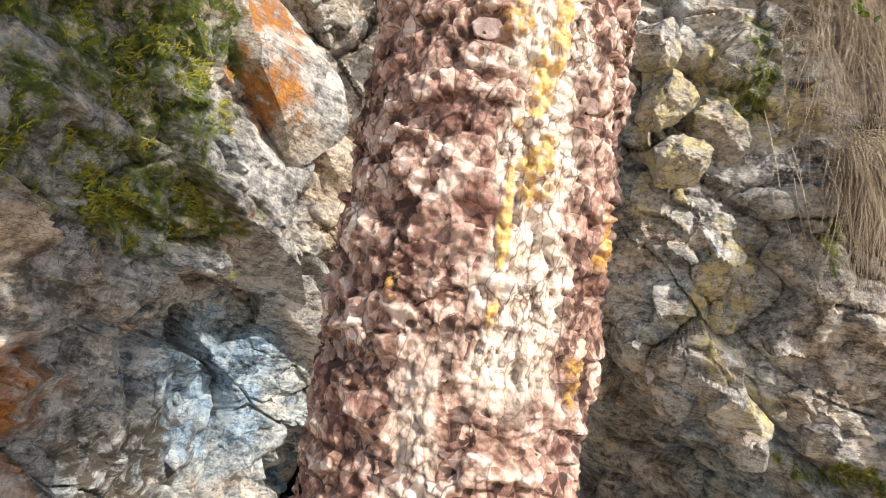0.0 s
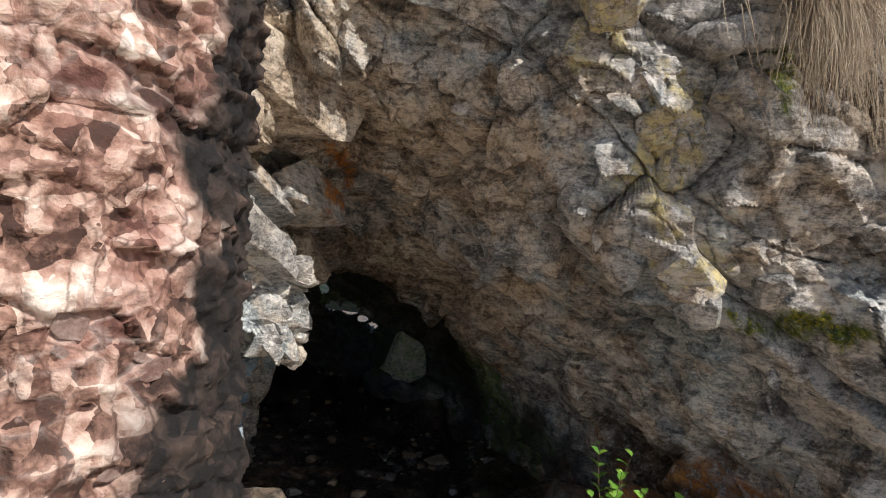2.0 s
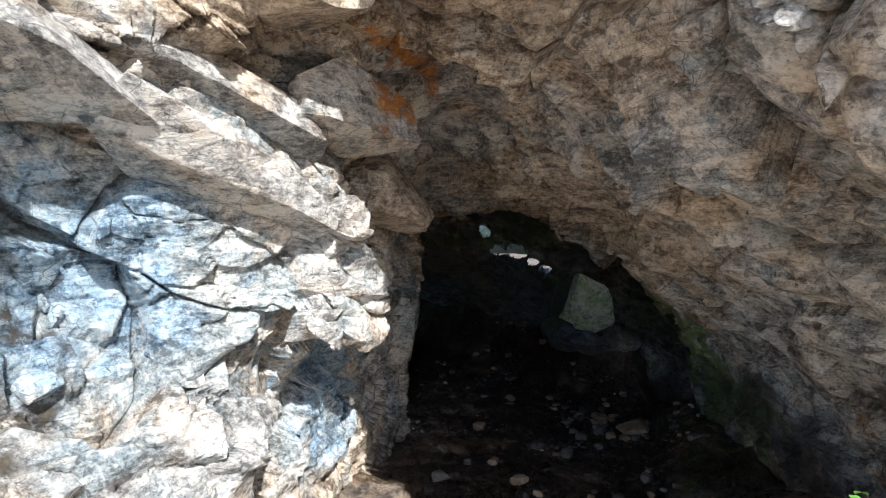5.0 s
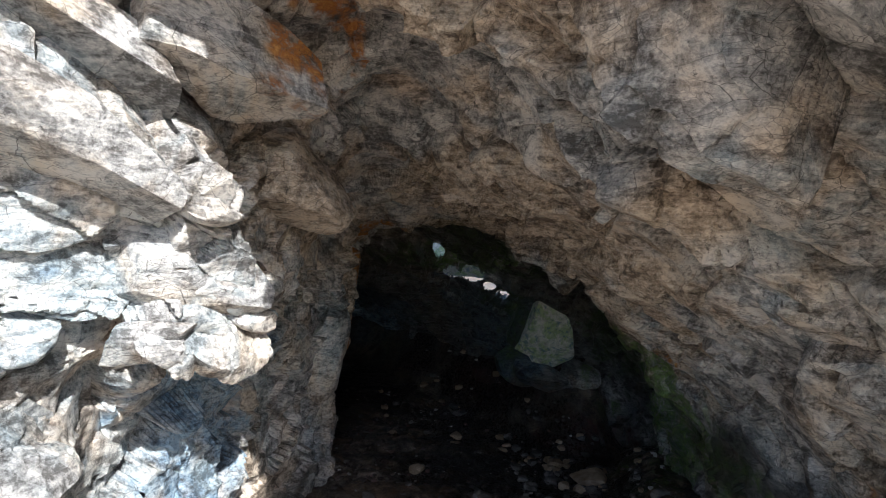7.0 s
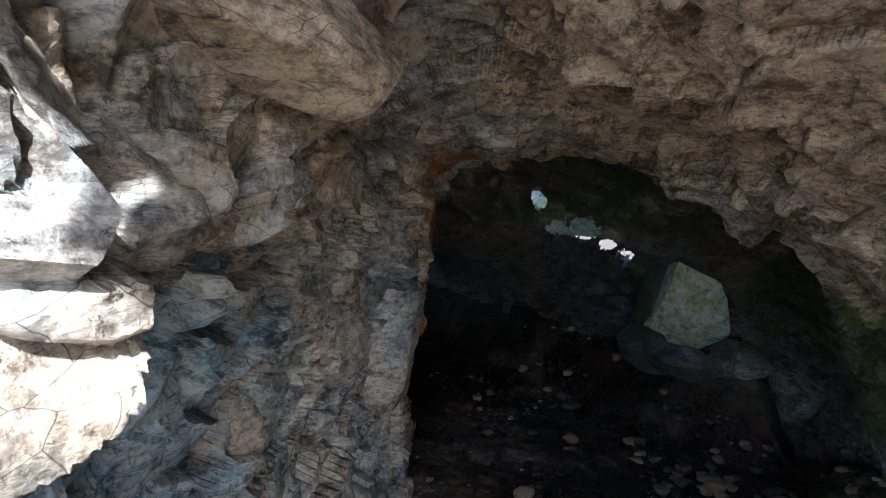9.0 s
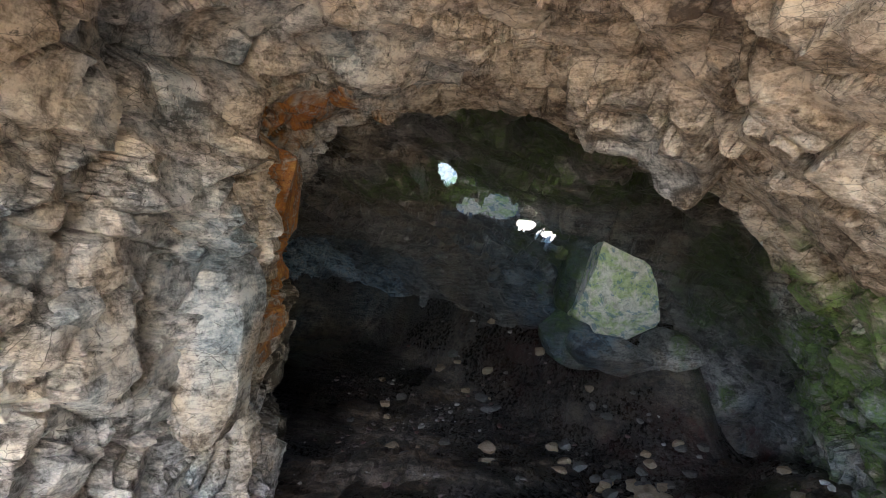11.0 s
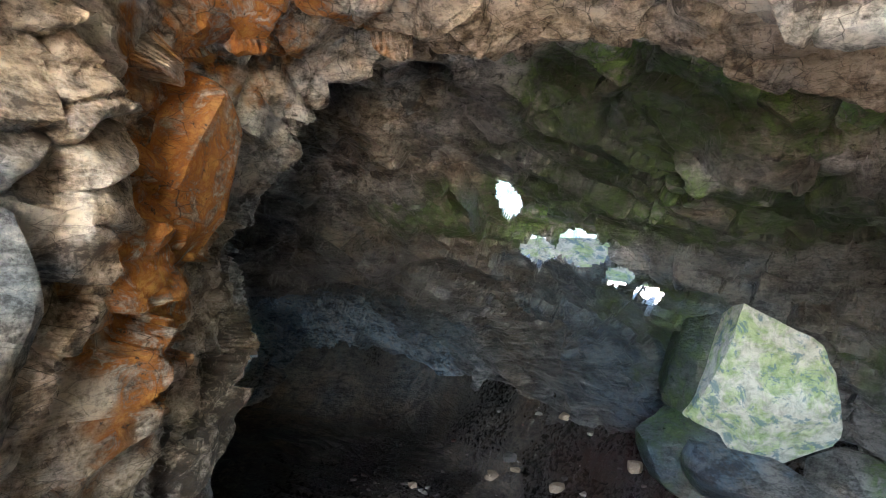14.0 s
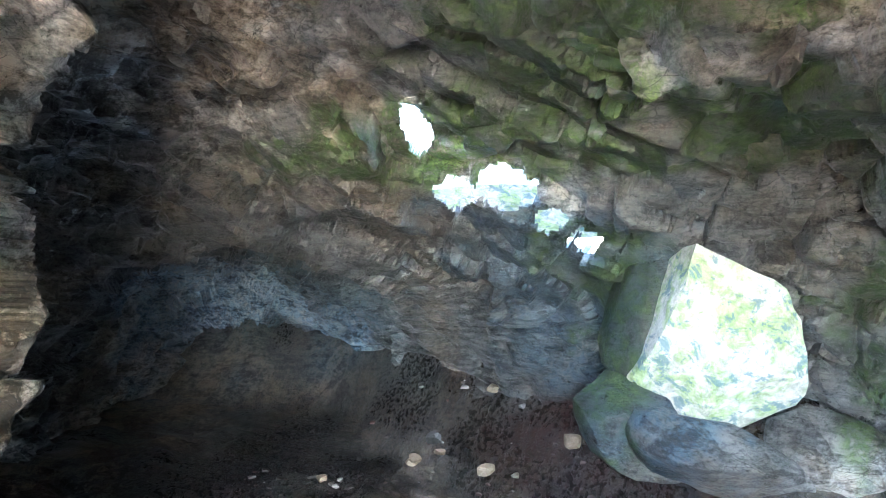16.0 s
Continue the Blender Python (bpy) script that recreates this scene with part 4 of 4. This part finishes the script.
def limbs():
    """Boughs with needles over the path, which dapple the sunlight."""
    rng = random.Random(21)
    for k, (z, turn, length) in enumerate(((3.0, 340, 0.6), (3.35, 312, 0.7), (3.2, 200, 1.3), (3.5, 250, 1.5), (3.9, 300, 1.4), (4.2, 160, 1.5), (4.6, 225, 1.7), (5.0, 275, 1.6), (5.4, 120, 1.4), (5.8, 190, 1.5), (6.3, 320, 1.2), (6.9, 240, 1.1))):
        a = radians(turn)
        way = Vector((math.cos(a), math.sin(a), 0))
        pts = [way * (0.1 + length * t) + Vector((0, 0, z - FOOT[2] + 0.25 * t - 0.35 * t * t)) for t in (i / 8 for i in range(9))]
        verts, faces = [], []
        tube(verts, faces, pts, [0.028 - 0.0028 * i for i in range(9)], 7)
        limb = new("limb", mesh_from("limb", np.array(verts), np.array(faces), STEM))
        limb.parent = PINE
        verts, faces = [], []
        for _ in range(2300):
            t = rng.uniform(0.25, 1.0)
            side = Vector((-way.y, way.x, 0)) * rng.gauss(0, 0.32 * (1.1 - 0.6 * t))
            at = pts[int(t * 8)] + side + Vector((0, 0, rng.gauss(0, 0.07)))
            d = Vector((rng.gauss(0, 1), rng.gauss(0, 1), rng.gauss(0.2, 0.7))).normalized() * rng.uniform(0.07, 0.13)
            e = d.cross(Vector((rng.random(), rng.random(), 1))).normalized() * 0.008
            i = len(verts)
            verts += [tuple(at + e), tuple(at - e), tuple(at + d)]
            faces.append((i, i + 1, i + 2))
        needles = new("needles", mesh_from("needles", np.array(verts), np.array(faces), MOSS))
        needles.parent = limb
        tagged(needles, kind="stuff")


limbs()


# ---------------------------------------------------------------- dry grass over the right side
def hanging_grass():
    rng = random.Random(8)
    strands = []
    for _ in range(5200):
        x = 1.25 + 1.7 * rng.random() ** 0.8
        z = 3.35 - 0.25 * (x - 1.2) + rng.uniform(-0.35, 0.5)
        y = 2.38 + 0.12 * rng.random() - 0.08 * max(x - 2, 0)
        length = rng.uniform(0.25, 0.75)
        if rng.random() < 0.12:
            x, z, length = rng.gauss(1.62, 0.06), rng.uniform(2.35, 2.6), rng.uniform(0.3, 0.6)
        side, out = rng.gauss(0.18, 0.22), rng.uniform(0.03, 0.2)
        curl, bend = rng.uniform(-0.12, 0.12), rng.uniform(-0.1, 0.1)
        points = []
        for k in range(7):
            s = k / 6
            points.append((x + length * (side * s + curl * math.sin(4 * s + bend * 20)), y - out * math.sin(2.2 * s) - 0.03 * s, z + length * (0.25 * s * (1 - s) - s ** 1.4)))
        strands.append((points, rng.uniform(0.0009, 0.0019)))
    for _ in range(10):                 # a few stray stalks and roots
        x, z = rng.uniform(1.2, 1.7), rng.uniform(2.3, 2.7)
        strands.append(([(x + 0.03 * k + 0.02 * rng.random(), 2.42 - 0.01 * k, z - 0.12 * k + 0.03 * rng.random()) for k in range(6)], 0.0022))
    ribbon_field("dry_grass", strands, STRAW, "dry grey-brown grass hanging over the rock edge", "grass")


hanging_grass()


# ---------------------------------------------------------------- moss
def moss_beds():
    rng = np.random.default_rng(5)
    p, n = SURF[:CUM[6]].reshape(-1, 3), SURF_N[:CUM[6]].reshape(-1, 3)
    close = (p[:, 1] > 1.0) & (p[:, 1] < 3.0) & (p[:, 2] > 0.5) & (p[:, 2] < 3.3) & (p[:, 0] > -1.8) & (p[:, 0] < 2.6)
    p, n = p[close], n[close]
    weight = stain(p)["moss"] * np.clip(0.1 + 1.6 * lattice(p, 0.11, 91) + 0.6 * lattice(p, 0.04, 92), 0, 1)
    pick = rng.random(len(p)) < 0.75 * weight
    p, n = p[pick], n[pick]
    verts, faces = [], []
    for _ in range(3):
        tip = n * rng.uniform(0.5, 1.2, (len(p), 1)) + 0.55 * rng.normal(size=p.shape) + np.array((0, 0, 0.5))
        tip *= rng.uniform(0.008, 0.022, (len(p), 1))
        base = p + 0.006 * rng.normal(size=p.shape)
        side = np.cross(tip, rng.normal(size=p.shape))
        side *= 0.004 / (np.linalg.norm(side, axis=1, keepdims=True) + 1e-9)
        other = np.cross(side, n)
        start = sum(len(v) for v in verts)
        k = len(p)
        verts += [base + side, base - 0.5 * side + other, base - 0.5 * side - other, base + tip]
        i = np.arange(k) + start
        for a, b in ((0, 1), (1, 2), (2, 0)):
            faces.append(np.stack([i + a * k, i + b * k, i + 3 * k], 1))
    me = mesh_from("moss", np.concatenate(verts), np.concatenate(faces), MOSS)
    tagged(new("moss", me), "yellow-green cushions of moss on the rock", "moss", kind="stuff")


moss_beds()


# ---------------------------------------------------------------- shrubs
def leaf_mesh(seed):
    rng = random.Random(seed)
    bm = bmesh.new()
    spine = [bm.verts.new((0, t, 0.10 * math.sin(3 * t) - 0.08 * t * t)) for t in (0, 0.25, 0.55, 0.8, 1.0)]
    for sgn in (-1, 1):
        rim = [bm.verts.new((sgn * w * rng.uniform(0.9, 1.1), t, 0.09 + 0.1 * math.sin(3 * t) - 0.08 * t * t)) for t, w in ((0.2, 0.27), (0.52, 0.36), (0.8, 0.24))]
        quads = ((spine[0], spine[1], rim[0]), (spine[1], spine[2], rim[1], rim[0]), (spine[2], spine[3], rim[2], rim[1]), (spine[3], spine[4], rim[2]))
        for q in quads:
            bm.faces.new(q if sgn > 0 else tuple(reversed(q)))
    me = bpy.data.meshes.new("leaf")
    bm.to_mesh(me)
    bm.free()
    for poly in me.polygons:
        poly.use_smooth = True
    me.materials.append(LEAF)
    return me


LEAVES = [leaf_mesh(k) for k in range(3)]


def shrub(base, stems, seed, size, label="green leafy seedling growing among the rocks"):
    rng = random.Random(seed)
    bush = tagged(new("shrub"), label, "shrub", "seedlings at the mouth")
    bush.location = base
    for tip in stems:
        end = Vector(tip) - Vector(base)
        mid = end * 0.5 + Vector((rng.uniform(-0.04, 0.04), rng.uniform(-0.04, 0.04), 0.05))
        pts = [mid * (2 * s * (1 - s)) + end * (s * s) for s in (k / 8 for k in range(9))]
        verts, faces = [], []
        tube(verts, faces, pts, [0.0028 - 0.0002 * k for k in range(9)], 5)
        stem = new("stem", mesh_from("stem", np.array(verts), np.array(faces), STEM))
        stem.parent = bush
        for k in range(2, 9):
            for sgn in ((-1, 1) if k < 8 else (0,)):
                leaf = new("leaf", rng.choice(LEAVES))
                leaf.parent = bush
                s = size * rng.uniform(0.65, 1.25)
                yaw = rng.uniform(-0.5, 0.5) + sgn * 1.25 + rng.uniform(-2.4, 2.4) * 0.3
                leaf.matrix_local = Matrix.Translation(pts[k]) @ Euler((rng.uniform(0.1, 0.9), rng.uniform(-0.4, 0.4), yaw + math.pi * rng.choice((0, 0, 1)))).to_matrix().to_4x4() @ Matrix.Diagonal((s, s, s, 1))
    return bush


shrub((1.36, 3.34, -0.12), [(1.24, 3.22, 0.46), (1.40, 3.20, 0.42), (1.30, 3.16, 0.28), (1.48, 3.18, 0.25), (1.57, 3.2, 0.10), (1.22, 3.2, 0.2), (1.33, 3.12, 0.36), (1.45, 3.1, 0.1)], 1, 0.055)
shrub((1.10, 3.55, -0.25), [(0.97, 3.45, 0.0), (1.10, 3.42, -0.06), (1.22, 3.45, -0.12), (1.04, 3.4, 0.04)], 2, 0.045)
shrub((1.85, 3.45, -0.1), [(1.76, 3.38, 0.13), (1.93, 3.36, 0.16), (1.85, 3.3, -0.02)], 3, 0.075, "broad-leaved green seedling at the foot of the rock")
shrub((1.5, 2.5, 3.35), [(1.30, 2.22, 3.05), (1.42, 2.18, 3.06), (1.5, 2.2, 2.98)], 4, 0.055, "green sprig hanging over the dry grass")


# ---------------------------------------------------------------- loose stones
def loose_stone(place, size, seed, material, label, turn=(0, 0, 0), level=4, group="loose stones", name="stone"):
    ob = rock_block(None, place, size, turn, seed, name, cuts=9, material=material, level=level, rough=0.06)
    return tagged(ob, label, "stone", group)


def on_ground(x, y, up=0.0):
    return (x, y, float(ground_height(np.array(x), np.array(y))) + up)


loose_stone((0.76, 3.86, -0.40), (0.22, 0.2, 0.24), 101, TAN, "tan angular stone beside the puddle")
loose_stone((0.93, 3.92, -0.34), (0.17, 0.16, 0.22), 102, GREY, "grey flat-sided stone beside the puddle", (0, 10, 20))
loose_stone((1.12, 3.80, -0.30), (0.26, 0.24, 0.2), 103, GREY, "grey stone on the bank")
loose_stone((2.12, 3.15, 0.02), (0.3, 0.26, 0.26), 104, TAN, "pale tan boulder at the foot of the rock")
loose_stone((1.62, 3.55, -0.18), (0.5, 0.4, 0.3), 105, GREY, "grey fractured stone under the seedlings")
loose_stone((1.30, 3.60, -0.22), (0.4, 0.36, 0.36), 106, GREY, "grey fractured stone under the seedlings")
loose_stone((-0.70, 4.25, -0.62), (0.36, 0.5, 0.5), 107, RUBBLE, "dark mossy stone at the foot of the wall")
loose_stone((0.61, 7.3, -1.04), (0.34, 0.26, 0.08), 108, TAN, "flat pale oval stone on the cave floor", (4, 0, 20))

rng = random.Random(12)
kinds = [hewn((1, 0.8, 0.55), 200 + k, 2, 8, 0.0) for k in range(7)]
pebbles = []
for k, (v, f) in enumerate(kinds):
    pebbles.append((mesh_from("stone", v, f, GREY if k % 3 else TAN, False), "grey" if k % 3 else "pale tan"))
for k in range(215):
    if k < 90:
        x, y, size = rng.gauss(0.45, 0.28), rng.gauss(7.7, 0.45), rng.uniform(0.03, 0.11)
    elif k < 150:
        x, y, size = rng.uniform(-2.2, 0.3), rng.uniform(7.6, 9.6), rng.uniform(0.03, 0.14)
    elif k < 200:
        x, y, size = rng.uniform(-0.9, 1.2), rng.uniform(5.0, 7.2), rng.uniform(0.03, 0.15)
    else:
        x, y, size = rng.uniform(-0.6, 1.5), rng.uniform(3.4, 5.0), rng.uniform(0.04, 0.16)
    me, tone = rng.choice(pebbles)
    ob = new("stone", me)
    ob.matrix_world = Matrix.Translation(on_ground(x, y, 0.18 * size)) @ Euler((rng.uniform(-0.2, 0.2), rng.uniform(-0.2, 0.2), rng.uniform(0, 6.28))).to_matrix().to_4x4() @ Matrix.Diagonal((size, size, size, 1))
    tagged(ob, f"small {tone} broken stone lying on the ground", "stone", "rubble on the floor")


def gravel():
    """Fine broken stone over the floor of the adit."""
    rng = np.random.default_rng(33)
    v, f = hewn((1, 0.8, 0.5), 300, 1, 7, 0.0)
    count = 2600
    xy = np.stack([rng.uniform(-2.6, 1.2, count), rng.uniform(6.0, 9.9, count)], 1)
    dense = 0.45 + 0.9 * lattice(np.stack([xy[:, 0], xy[:, 1], 0 * xy[:, 0]], 1), 0.5, 55)
    xy = xy[rng.random(count) < dense]
    verts, faces = [], []
    for k, (x, y) in enumerate(xy):
        size = 0.012 + 0.05 * rng.random() ** 3
        a = rng.uniform(0, 6.28)
        m = np.array(((math.cos(a), -math.sin(a), 0), (math.sin(a), math.cos(a), 0), (0, 0, 1)))
        verts.append(v @ m.T * size + np.array(on_ground(x, y, 0.15 * size)))
        faces.append(f + k * len(v))
    me = mesh_from("gravel", np.concatenate(verts), np.concatenate(faces), GRAVEL, False)
    tagged(new("gravel", me), "scattered fine broken gravel on the cave floor", "gravel", kind="stuff")


def gravel_material():
    n = Nodes("gravel")
    f = n.noise(40, 5, 0.6)
    base = n.ramp(n.island(), (0.0, (0.07, 0.06, 0.055)), (0.45, (0.2, 0.17, 0.16)), (0.7, (0.24, 0.12, 0.11)), (0.85, (0.42, 0.40, 0.38)), (1.0, (0.75, 0.73, 0.7)))
    return n.done(n.mix(n.ramp(f, (0.3, 0.4), (0.7, 0.0)), base, (0.05, 0.045, 0.04)), 0.55, ((f, 0.4, 0.004),))


GRAVEL = gravel_material()
gravel()
